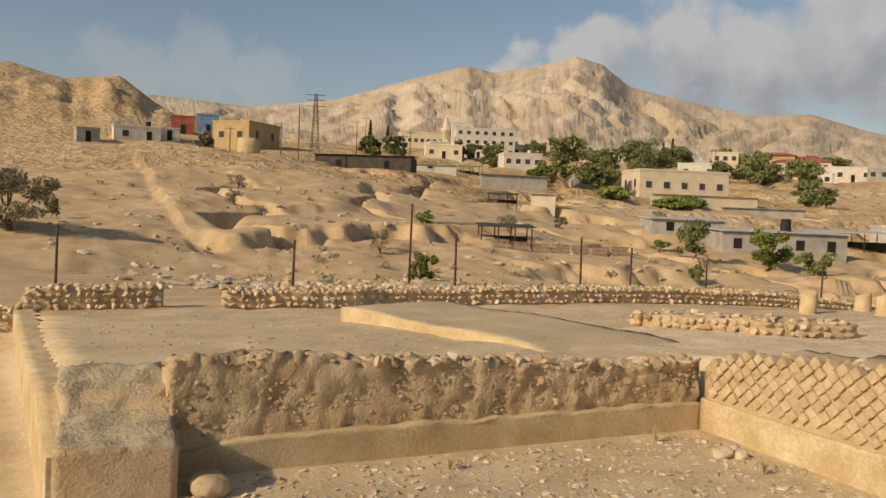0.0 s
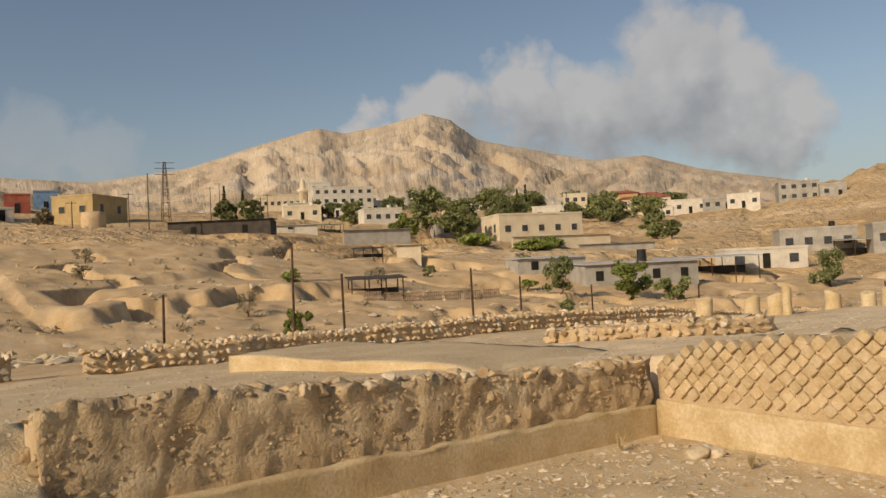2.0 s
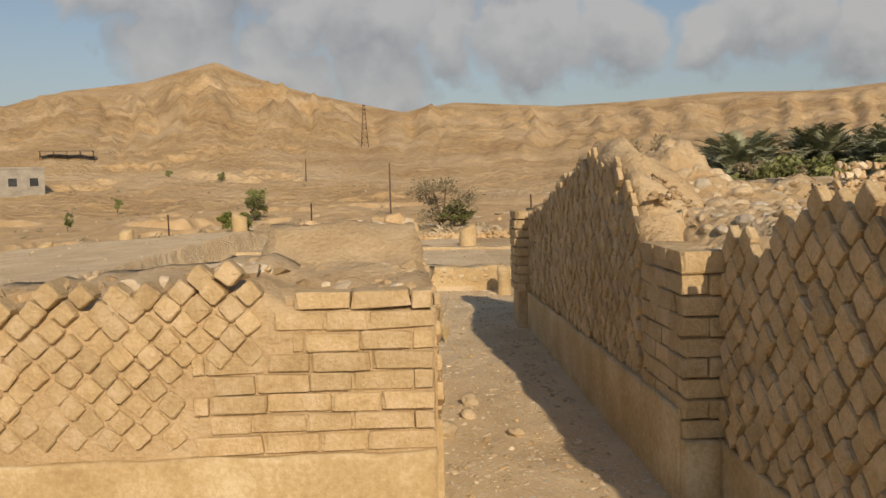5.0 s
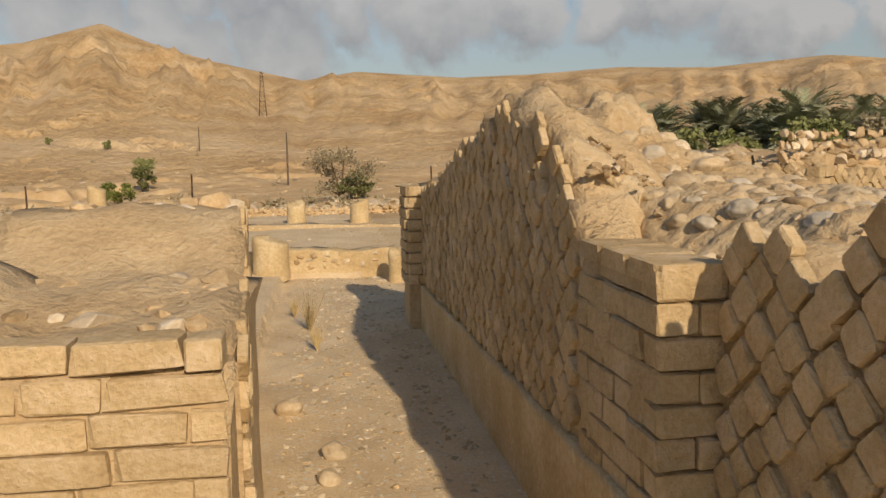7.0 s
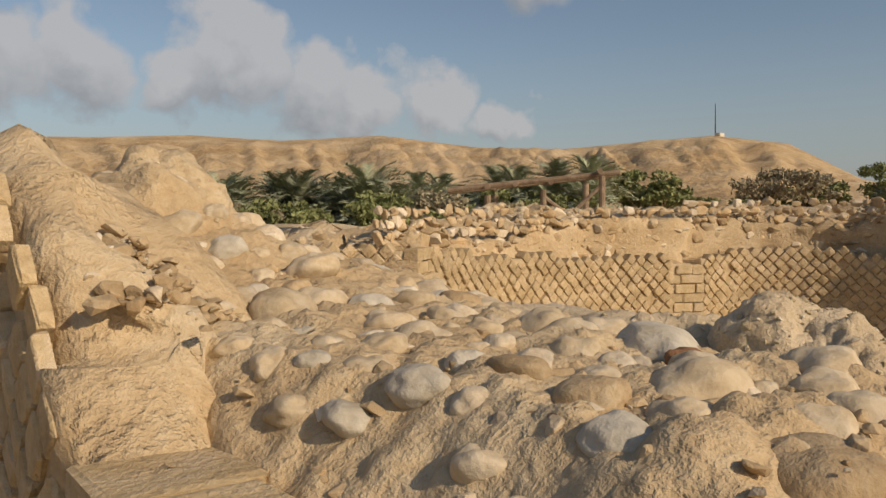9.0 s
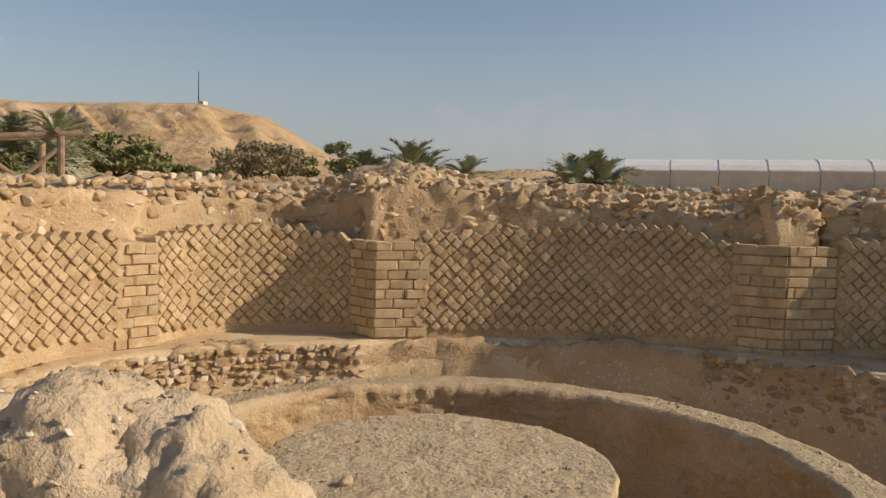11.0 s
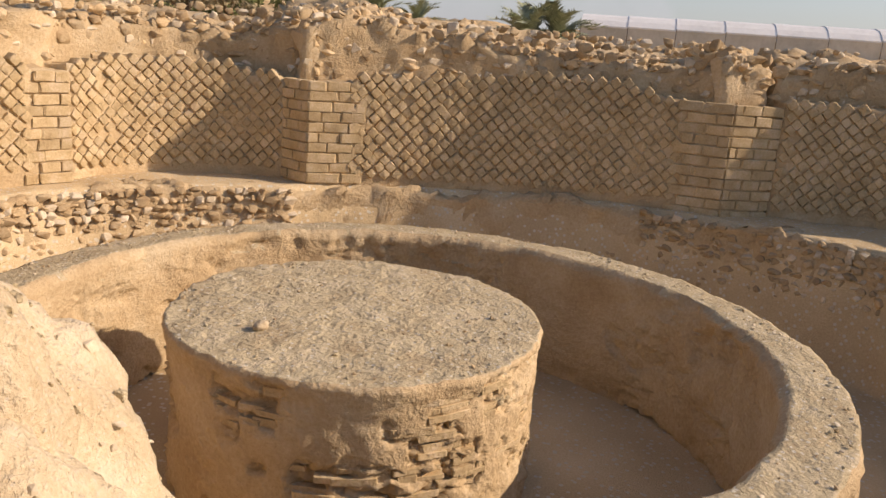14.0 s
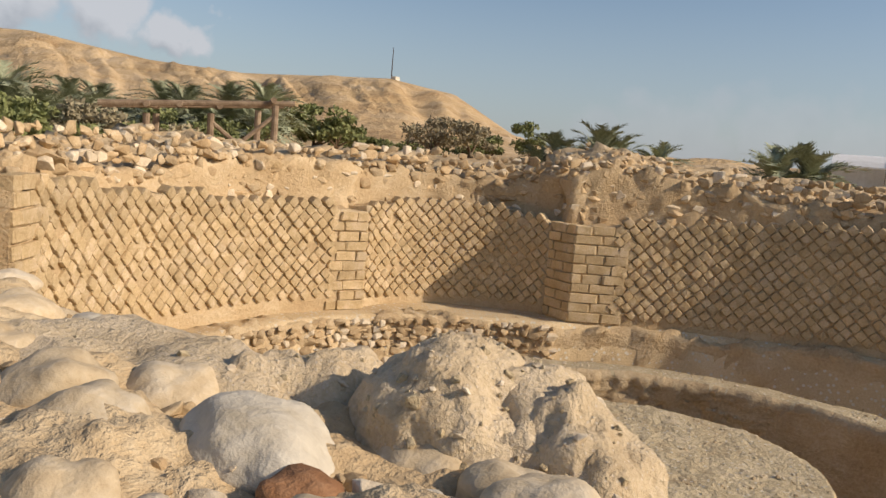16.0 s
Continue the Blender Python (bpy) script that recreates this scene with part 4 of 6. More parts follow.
lump("mortar_lump_e", 2.78, .22, .52, .38, .40, .68, 12, "weathered slope of mortared rubble")
lump("mortar_lump_f", 2.6, 1.6, 1.0, .5, .6, .42, 14, "weathered bed of grey mortar on the wall core")
# hall: nets, quoins, rubble
net(wall_hall_east, ARC_A, ARC_A_L, lambda s: .25, lambda s: lin(s, (0, 1.24), (.6, 1.30), (3.3, 1.50), (3.6, 1.42), (3.9, 1.3), (4.6, 1.3)), 31, side=.095, out=-.024, skip=lambda s, z: s < .5 or (s > ARC_A_L - .45))
courses(wall_hall_east, ARC_A, 0, .62, .12, 1.2, 32, height=.108, lens=(.22, .34))
courses(wall_hall_east, ARC_A, ARC_A_L - .55, ARC_A_L + .03, .05, 1.29, 33, height=.108, ragged=.12, lens=(.24, .36))
net(wall_hall_north, ARC_B, ARC_B_L, lambda s: .3, lambda s: 1.46 - .05 * s, 34, side=.095, out=-.024, skip=lambda s, z: s < .35 or s > ARC_B_L - .4)
courses(wall_hall_north, ARC_B, 0, .5, .2, 1.48, 35, height=.107)
courses(wall_hall_north, ARC_B, ARC_B_L - .45, ARC_B_L + .02, .1, 1.16, 36, height=.107, ragged=.15)
net(wall_niche, NICHE, NICHE_L, lambda s: .25, lambda s: 1.26 + .1 * math.sin(s * 1.5), 37, out=-.024, side=.091)
RETURN, RETURN_L = line(10.30, 3.10, 10.10, 2.73)
wall_return = wall_core("wall_niche_return", RETURN, RETURN_L, .3, -.1, lambda s, u: 1.17, M_CORE, "brick-built side of the wall niche")
courses(wall_return, RETURN, 0, RETURN_L + .02, .12, 1.2, 40, height=.108)
net(wall_niche_north, NICHE_N, NICHE_N_L, lambda s: .3, lambda s: 1.5, 38, side=.095)
net(wall_niche_east, NICHE_E, NICHE_E_L, lambda s: .25, lambda s: 1.42, 39, side=.095, out=-.024)
wall_return_east = wall_core("wall_niche_return_east", RETURN_E, RETURN_E_L, .3, -.3, lambda s, u: 1.25, M_CORE, "brick-built side of the shaded wall niche")
courses(wall_return_east, RETURN_E, 0, RETURN_E_L + .02, .05, 1.29, 42, height=.108, lens=(.2, .3))
for ob, f, L, d, hi in zip(BACKING, (ARC_A, NICHE, ARC_B, NICHE_N, RETURN_E, NICHE_E), (ARC_A_L, NICHE_L, ARC_B_L, NICHE_N_L, RETURN_E_L, NICHE_E_L), (.35, .3, .3, .3, .3, .35), (1.9, 1.95, 1.8, 1.55, 1.8, 1.85)):
    rubble_face(ob, setback(f, d), L, lambda s: 1.12, lambda s: hi, 50 + int(L * 10), size=(.03, .095), gap=1.35, out=-.034, limit=120)
    placed = []
    for k in range(int(130 * L)):
        s, u = rnd.uniform(0, L), rnd.uniform(.0, 1.5)
        x, y, nx, ny = setback(f, d + u)(s)
        r = rnd.uniform(.03, .09)
        placed.append((x, y, r))
    tops = []
    verts = np.array([v.co for v in ob.data.vertices])
    for x, y, r in placed:
        near = verts[(np.abs(verts[:, 0] - x) < .12) & (np.abs(verts[:, 1] - y) < .12)]
        if len(near):
            tops.append(stone_at(rnd.choice(COBBLES + [BOULDERS[0], COBBLES[2]][:1 if r < .07 else 2]) if r < .075 else rnd.choice(COBBLES), x, y, near[:, 2].max() - 1.0 * r, r, rnd))
    pieces("stone", tops, ob, 40)

# trench side under the hall floor
HALL_EDGE = ((-49, 4.9), (-41, 4.7), (-33, 4.6), (-27, 4.55), (-16, 4.42), (0, 4.12), (15, 3.98), (28, 3.90), (33, 3.86), (37, 3.80), (51, 4.0), (65, 4.2), (100, 4.2), (140, 3.8))


def trench_face(s):
    a = radians(150 - s / 4.0 * 57.3)
    r = lin(math.degrees(a), *HALL_EDGE) - .06
    return 6.8 + r * math.cos(a), .6 + r * math.sin(a), -math.cos(a), -math.sin(a)


TRENCH_L = 14.0
trench = wall_core("wall_trench", trench_face, TRENCH_L, .35, -1.2, lambda s, u: .08 + .03 * math.sin(s * 3) - .02 * u, M_CORE, "rubble footing of the hall floor cut by a trench", rough=.05, step=.07)
rubble_face(trench, trench_face, TRENCH_L, lambda s: -.9, lambda s: .06 if s < 8.0 or s > 11.8 else -.42, 61, size=(.03, .075), gap=1.3, out=.012)


# drum top and ring: coarse masonry courses and crust
def crust(parent, cx, cy, r0, r1, z, n, seed, meshes):
    rk = random.Random(seed)
    placed = []
    for k in range(n):
        a, r = rk.uniform(0, 6.283), math.sqrt(rk.uniform(r0 * r0, r1 * r1))
        q = .004 + .016 * rk.random() ** 2
        placed.append(stone_at(rk.choice(meshes), cx + r * math.cos(a), cy + r * math.sin(a), z + q * .2, q, rk))
    pieces("stone", placed, parent, 0)


PEBBLES = [chunk_mesh("stone", 90 + k, m, 9) for k, m in enumerate((M_STONE, M_COBBLE, M_GREY, M_STONE))]
for ob in (drum, ring_wall):
    ob.data.materials.append(M_GREY)
    for p in ob.data.polygons:
        if p.normal.z > .75 and p.center.z > -.3:
            p.material_index = 1
crust(drum, 6.82, 1.02, .05, 1.17, -.042, 900, 3, PEBBLES)
crust(ring_wall, 6.77, .78, 2.42, 2.69, -.052, 800, 4, PEBBLES)
rk = random.Random(8)
placed = []
for row in range(17):
    z = -1.05 + row * .056
    a = rk.uniform(0, .3)
    while a < 6.28:
        w = rk.uniform(.12, .32)
        if math.cos(a - radians(250)) + .6 * noise.noise(Vector((math.cos(a) * 1.8, math.sin(a) * 1.8, z * 2.2))) > .25 and rk.random() < .7:
            r = 1.134 + rk.uniform(-.012, .012)
            m = Matrix.Translation((6.82 + r * math.cos(a), 1.02 + r * math.sin(a), z + rk.uniform(-.015, .015))) @ Matrix.Rotation(a + math.pi / 2 + rk.uniform(-.08, .08), 4, "Z") @ Matrix.Diagonal((w / 2.3, .035, rk.uniform(.013, .026), 1))
            placed.append((rk.choice(BRICKS), m))
        a += w / 1.18
pieces("brick", placed, drum)
tagged(piece("stone", BOULDERS[1], None, Matrix.Translation((6.22, 1.42, -.01)) @ Matrix.Diagonal((.06, .04, .03, 1))), "small loose pale stone on the drum", "stone")


# pebbles and loose stones on the floors
def scatter(name, label, n, area, size, seed, meshes):
    rk = random.Random(seed)
    me_list = []
    for k in range(n):
        x, y = rk.uniform(area[0], area[1]), rk.uniform(area[2], area[3])
        r = size[0] + (size[1] - size[0]) * rk.random() ** 3
        me_list.append((x, y, r, rk.choice(meshes)))
    zs = land(np.array([m[0] for m in me_list]), np.array([m[1] for m in me_list]))
    holder = new(name)
    tagged(holder, label, "stones", kind="stuff")
    pieces("stone", [stone_at(me, x, y, z + r * .0, r, rk, .5) for (x, y, r, me), z in zip(me_list, zs)], holder, 0)


scatter("floor_pebbles", "pale pebbles and stone chips strewn over the room floor", 9000, (-4.8, 1.2, -6.5, -.1), (.008, .055), 71, PEBBLES)
scatter("passage_pebbles", "pebbles strewn over the passage floor", 2600, (0, 1.1, -.2, 8.6), (.008, .035), 72, PEBBLES)
scatter("terrace_pebbles", "stones strewn over the terrace", 3500, (-14, -5.4, -6.5, 7), (.008, .045), 73, PEBBLES)
scatter("court_pebbles", "stones strewn over the court", 1500, (-12, 6, 3, 20), (.015, .06), 74, PEBBLES)
rk = random.Random(77)
for x, y, r in ((-4.45, -5.52, .17), (-4.0, -.55, .10), (-3.9, -.42, .08), (-4.1, -.3, .07), (.30, 2.1, .07), (.26, 1.75, .06), (.05, 1.35, .09), (.55, 1.3, .05), (.02, 2.9, .08)):
    me, m = stone_at(rk.choice(BOULDERS), x, y, float(land(x, y)) + r * .35, r, rk)
    tagged(piece("stone", me, None, m), "loose stone lying on the ground", "stone", "loose stones")


# ---- terrace and court ----
def low_stone_wall(name, pts, height, thick, seed, label, limit=90):
    """A low dry wall of rough stones along a line of points."""
    rk = random.Random(seed)
    length = sum(math.dist(a, b) for a, b in zip(pts, pts[1:]))

    def face(s):
        for a, b in zip(pts, pts[1:]):
            d = math.dist(a, b)
            if s <= d or b == pts[-1]:
                tx, ty = (b[0] - a[0]) / d, (b[1] - a[1]) / d
                return a[0] + tx * s, a[1] + ty * s, ty, -tx
            s -= d
    base = min(float(land(*p)) for p in pts)
    wob = lambda s: height * (1 + .18 * noise.noise(Vector((s * .5, seed, 0))))
    ground_at = lambda s: float(land(*face(min(s, length))[:2]))
    ob = wall_core(name, face, length, thick, base - .15, lambda s, u: ground_at(s) + wob(s) * .88, M_CORE, label, step=.25, rough=.04)
    placed = []
    s = 0
    rows = max(2, int(height / .11))
    while s < length:
        x, y, nx, ny = face(s)
        g = ground_at(s)
        for k in range(rows):
            r = rk.uniform(.05, .10)
            placed.append(stone_at(rk.choice(COBBLES), x + nx * .01 + rk.uniform(-.02, .02), y + ny * .01 + rk.uniform(-.05, .05), g + wob(s) * (k + .5) / rows, r, rk, .8))
        for k in range(3):
            u = rk.uniform(.1, .95) * thick
            r = rk.uniform(.05, .11)
            placed.append(stone_at(rk.choice(COBBLES), x - nx * u, y - ny * u, g + wob(s) * .9, r, rk, .8))
        s += rk.uniform(.12, .2)
    rk.shuffle(placed)
    pieces("stone", placed, ob, limit)
    return ob


low_stone_wall("wall_terrace_south", [(-14.9, -8.0), (-14.7, -5.05)], .46, .7, 81, "low wall of pale rough stones at the terrace edge")
low_stone_wall("wall_terrace_west", [(-14.4, -3.9), (-14.2, -1.2), (-14.5, -.4), (-14.6, 9), (-14.3, 21)], .40, .7, 82, "long low wall of rough stones along the terrace edge")
low_stone_wall("wall_court_back", [(-14.2, 21.5), (6.5, 20.5)], .22, .6, 83, "low row of white stones behind the court")
low_stone_wall("wall_garden", [(-9.4, 2.4), (-7.2, 3.2), (-6.6, 4.6)], .22, .9, 84, "low heap of plaster and white stones")
# raised plaster bed
bed_face, bed_l = line(-11.6, -2.3, -6.0, -.95)
bed = wall_core("plaster_bed", bed_face, bed_l, 2.6, .1, lambda s, u: lin(s, (0, .62), (3, .66), (4.7, .68), (5.7, .58)) - .1 * max(0, u - .8) + .02 * math.sin(s * 2 + u * 3), M_PLASTER, "raised earth bed with a smooth plaster edge", rough=.012, step=.2)
bed.data.materials.append(M_FLOOR)
for p in bed.data.polygons:
    if p.normal.z > .75 or p.normal.z < -.75:
        p.material_index = 1
# low plastered court wall behind the passage end
court_face, court_l = line(-3.6, 8.95, 1.25, 8.75)
court_wall = wall_core("wall_court", court_face, court_l, .35, -.1, lambda s, u: .37 + .02 * math.sin(s * 4), M_PLASTER, "low plastered court wall with worn stones", rough=.02)
rubble_face(court_wall, court_face, court_l, lambda s: .12, lambda s: .34, 85, size=(.03, .06), gap=3.4, out=-.01)
step_face, step_l = line(-9, 13.2, 6, 12.6)
wall_core("court_step", step_face, step_l, .3, 0, lambda s, u: .38 + .02 * math.sin(s), M_FLOOR, "low plaster step across the court", rough=.015, step=.3)


def column(x, y, h, r, seed, label="stump of a plastered round column"):
    rk = random.Random(seed)
    g = float(land(x, y))
    n = 28
    prof = [(r * 1.02, -.08), (r * 1.03, .02), (r, .08), (r * .98, h * .5), (r * .99, h - .06), (r * .95, h - .015), (r * .8, h), (.001, h + .005)]
    verts, m = [], len(prof)
    for i in range(n):
        a = 6.2832 * i / n
        for q, z in prof:
            v = Vector((x + q * math.cos(a), y + q * math.sin(a), g + z + (z > h * .8) * .05 * math.sin(a + seed)))
            verts.append(v + noise.noise_vector(v * 6) * .018)
    faces = [(i * m + k, ((i + 1) % n) * m + k, ((i + 1) % n) * m + k + 1, i * m + k + 1) for i in range(n) for k in range(m - 1)]
    tagged(mesh_object("column_stump", verts, faces, M_PLASTER), label, "column", "columns of the court")


for k, (x, y, h, r) in enumerate(((-11.1, 8.6, .5, .19), (-11.2, 10.5, .42, .19), (-10.0, 9.7, .45, .2), (-9.6, 9.5, .6, .1), (-10.2, 12.3, .42, .19), (-8.6, 11.9, .38, .18), (-10.2, 13.9, .45, .19), (-9.6, 16.8, .45, .19),
                                  (-7.4, 16.4, .42, .18), (-6.4, 18.0, .42, .18), (-8.6, 19.0, .45, .18), (-4.3, 15.2, .4, .18), (-3.0, 15.5, .45, .18), (-.25, 14.2, .42, .19), (1.0, 13.8, .42, .19), (-1.6, 14.8, .42, .19))):
    column(x, y, h, r, k)
column(-.42, 8.55, .46, .24, 30, "stout plastered column stump beside the court wall")
column(1.2, 8.2, .4, .1, 31)

# ---- plants ----
M_LEAF = material("dusty_leaf", (.12, .14, .05), (.18, .20, .08), (.25, .26, .12), 1.5, rough=.7, fine=9, bump=0, tint=.25)
M_LEAFBRIGHT = material("bright_leaf", (.13, .17, .04), (.20, .24, .06), (.27, .30, .09), 1.5, rough=.65, fine=9, bump=0, tint=.25)
M_LEAFGREY = material("grey_thorn_leaf", (.22, .19, .12), (.30, .26, .17), (.38, .33, .22), 1.5, rough=.8, fine=9, bump=0, tint=.2)
M_PALM = material("date_palm_leaf", (.22, .24, .15), (.31, .33, .21), (.40, .42, .29), 2, rough=.6, fine=9, bump=0, tint=.2)
M_BARK = material("bark", (.10, .07, .045), (.16, .11, .07), (.22, .16, .10), 6, fine=30, bump=.5)
M_TIMBER = material("old_timber", (.17, .12, .08), (.26, .19, .13), (.37, .29, .21), 5, fine=40, bump=.4)
M_DRY = material("dry_grass", (.30, .22, .10), (.42, .32, .16), (.52, .42, .24), 5, fine=20, bump=0, tint=.2)


def leaves(rk, n, clumps, size):
    """Many small leaf blades spread through clumps (centre, radii)."""
    rs = np.random.RandomState(rk)
    c = np.array([k[0] for k in clumps])
    rad = np.array([k[1] for k in clumps])
    pick = rs.randint(0, len(clumps), n)
    d = rs.normal(size=(n, 3))
    d /= np.linalg.norm(d, axis=1)[:, None]
    p = c[pick] + d * rad[pick] * (rs.uniform(0, 1, (n, 1)) ** .45)
    a = rs.normal(size=(n, 3))
    a /= np.linalg.norm(a, axis=1)[:, None]
    b = np.cross(a, rs.normal(size=(n, 3)))
    b /= np.linalg.norm(b, axis=1)[:, None]
    s = size * rs.uniform(.6, 1.4, (n, 1))
    verts = np.stack([p - a * s, p + b * s * .45, p + a * s, p - b * s * .45], 1).reshape(-1, 3)
    return verts, [(4 * k, 4 * k + 1, 4 * k + 2, 4 * k + 3) for k in range(n)]


def tube(bm, p, q, r0, r1, n=6):
    p, q = Vector(p), Vector(q)
    rot = (q - p).to_track_quat("Z", "Y").to_matrix()
    rings = [[bm.verts.new(c + rot @ Vector((r * math.cos(6.2832 * k / n), r * math.sin(6.2832 * k / n), 0))) for k in range(n)] for c, r in ((p, r0), (q, r1))]
    for k in range(n):
        bm.faces.new((rings[0][k], rings[0][(k + 1) % n], rings[1][(k + 1) % n], rings[1][k]))
    bm.faces.new(reversed(rings[0]))
    bm.faces.new(rings[1])


def tree(name, x, y, w, h, seed, mat, label, trunk=.25, n=900, category="tree", size=.16, group="", squat=.5, z=None):
    """Trunk, limbs and an uneven crown of small leaves; trunk: share of the height that is bare."""
    rk = random.Random(seed)
    g = float(land(x, y)) - .05 if z is None else z
    holder = tagged(new(name), label, category, group)
    holder.location = (x, y, g)
    bm = bmesh.new()
    clumps = []
    top = Vector((rk.uniform(-.1, .1) * w, rk.uniform(-.1, .1) * w, h * max(trunk, .12)))
    tube(bm, (0, 0, -.1), top, .035 * w + .02, .022 * w + .012)
    part("trunk", bm, M_BARK, holder)
    for k in range(16):
        a = rk.uniform(0, 6.28)
        r = rk.uniform(.05, .40) * w
        c = Vector((r * math.cos(a), r * math.sin(a), h * rk.uniform(trunk + .12, .9 - .5 * (r / w) ** 2)))
        if k < 6:
            bm = bmesh.new()
            tube(bm, top * rk.uniform(.6, 1), c, .014 * w + .006, .004 * w + .003, 5)
            part("limb", bm, M_BARK, holder)
        clumps.append((tuple(c), (w * rk.uniform(.10, .19), w * rk.uniform(.10, .19), h * (1 - trunk) * rk.uniform(.10, .2))))
    v, f = leaves(seed, n, clumps, size)
    mesh_object("crown", v, f, mat, holder, smooth=False)
    return holder


BUSH = "dusty green desert shrub"
for k, (x, y, w, h, mt, lb, tr, n, sz) in enumerate((
        (-54.2, -10.9, 7.5, 4.0, M_LEAFGREY, "bare grey thorn tree on the slope", .06, 4200, .12), (-41.2, 11.5, 2.0, 1.7, M_LEAFBRIGHT, "bright green desert shrub", .02, 900, .1),
        (-61.9, -8.8, 1.2, 1.6, M_LEAF, BUSH, .05, 400, .1), (-55.1, 13.8, 2.0, 2.2, M_LEAFGREY, "dry grey leafless desert shrub", .15, 300, .08), (-59, 47.2, 3.6, 3.9, M_LEAF, BUSH, .05, 1300, .15),
        (-55.3, 53.3, 5.4, 4.1, M_LEAFBRIGHT, "wide bright green shrub beside the sheds", .03, 1800, .16), (-50.1, 53.2, 3.8, 2.5, M_LEAF, BUSH, .03, 1200, .14), (-46.7, 37, 1.6, 1.6, M_LEAF, BUSH, .03, 500, .1),
        (-52.7, 84, 5.2, 4.4, M_LEAF, BUSH, .05, 1400, .17), (-19, 89.7, 2.8, 3.2, M_LEAF, BUSH, .1, 800, .14), (-13.5, 54, 3.2, 1.5, M_LEAFBRIGHT, BUSH, .02, 700, .1),
        (-35.5, 142.5, 1.6, 1.7, M_LEAF, BUSH, .1, 300, .14), (-45, 143.2, 1.5, 1.4, M_LEAF, BUSH, .1, 300, .14), (-41.6, 108.3, 1.5, 2.3, M_LEAF, BUSH, .2, 300, .12), (-36.2, 79.7, 1.2, 2.0, M_LEAF, BUSH, .2, 300, .1),
        (-20.7, 99.5, 2.9, 2.9, M_LEAF, BUSH, .1, 500, .14), (-66, 22, 2.4, 1.4, M_LEAFBRIGHT, BUSH, .02, 500, .1), (-70, 33, 2.6, 1.8, M_LEAFGREY, "dry grey leafless desert shrub", .1, 400, .1), (-78, 44, 2, 1.5, M_LEAF, BUSH, .05, 400, .1),
        (-76, 57, 3, 1.8, M_LEAFBRIGHT, BUSH, .02, 700, .12), (-66, 49, 3.2, 1.4, M_LEAFBRIGHT, BUSH, .02, 600, .12), (-84, 8, 2.2, 1.8, M_LEAFGREY, "dry grey leafless desert shrub", .15, 300, .1), (-74, 6, 1.8, 1.6, M_LEAFGREY, "dry grey leafless desert shrub", .15, 250, .1))):
    tree("shrub", x, y, w, h, 100 + k, mt, lb, tr, int(n * 1.7), "shrub", sz * 1.1, "shrubs on the slope")
tree("acacia", 1.2, 50.4, 6.0, 3.4, 140, M_LEAFGREY, "wide grey-green acacia with bare twigs", .1, 2600, size=.1)
tree("acacia", 2.4, 49.6, 3.4, 1.9, 141, M_LEAF, "low green acacia shrub", .05, 1200, size=.1)
tree("acacia", 8.6, 33, 4.6, 3.6, 142, M_LEAFGREY, "grey acacia with thin twigs behind the wall", .2, 1800, size=.08)
tree("acacia", 9.9, 29, 2.6, 4.4, 143, M_LEAFGREY, "grey acacia with thin twigs behind the wall", .3, 800, size=.07)
for k, (x, y, w, h, mt) in enumerate(((-133.5, 80.4, 11, 10.5, M_LEAF), (-128, 84, 9, 7, M_LEAF), (-139, 78, 8, 6, M_LEAFBRIGHT), (-140.8, 151.8, 11, 9, M_LEAF), (-134.4, 104.4, 4.4, 4.6, M_LEAF), (-165, 125, 12, 8, M_LEAF), (-175, 118, 10, 7, M_LEAF),
                                      (-185, 140, 14, 8, M_LEAF), (-190, 155, 13, 8, M_LEAF), (-180, 170, 13, 8, M_LEAF), (-170, 165, 12, 8, M_LEAF), (-200, 110, 12, 8, M_LEAF), (-150, 45, 6, 5, M_LEAF), (-210, 95, 9, 6, M_LEAF), (-205, 70, 9, 6, M_LEAF), (-215, 160, 15, 9, M_LEAF),
                                      (-160, 160, 10, 7, M_LEAF), (-148, 162, 9, 7, M_LEAF), (-122, 132, 6, 5, M_LEAF), (-116, 126, 5, 3.5, M_LEAF), (-108, 122, 4.5, 4, M_LEAF), (-112, 92, 8, 2.5, M_LEAFBRIGHT), (-106, 84, 9, 2.2, M_LEAFBRIGHT), (-118, 80, 8, 2.6, M_LEAFBRIGHT), (-225, 140, 14, 8, M_LEAF), (-160, 14, 4, 4, M_LEAFGREY))):
    tree("village_tree", x, y, w, h, 160 + k, mt, "leafy green village tree", .1, 2600, size=.36, group="trees of the village")
rk = random.Random(190)
for k in range(26):
    az, r = radians(rk.uniform(129, 156)), rk.uniform(190, 330)
    tree("village_tree", r * math.cos(az), r * math.sin(az), rk.uniform(8, 14), rk.uniform(5, 8.5), 700 + k, M_LEAF, "leafy green village tree", .1, 1500, size=.5, group="trees of the village")
M_CYPRESS = material("cypress_leaf", (.02, .035, .015), (.035, .05, .02), (.05, .07, .03), 1.5, rough=.7, fine=9, bump=0, tint=.15)
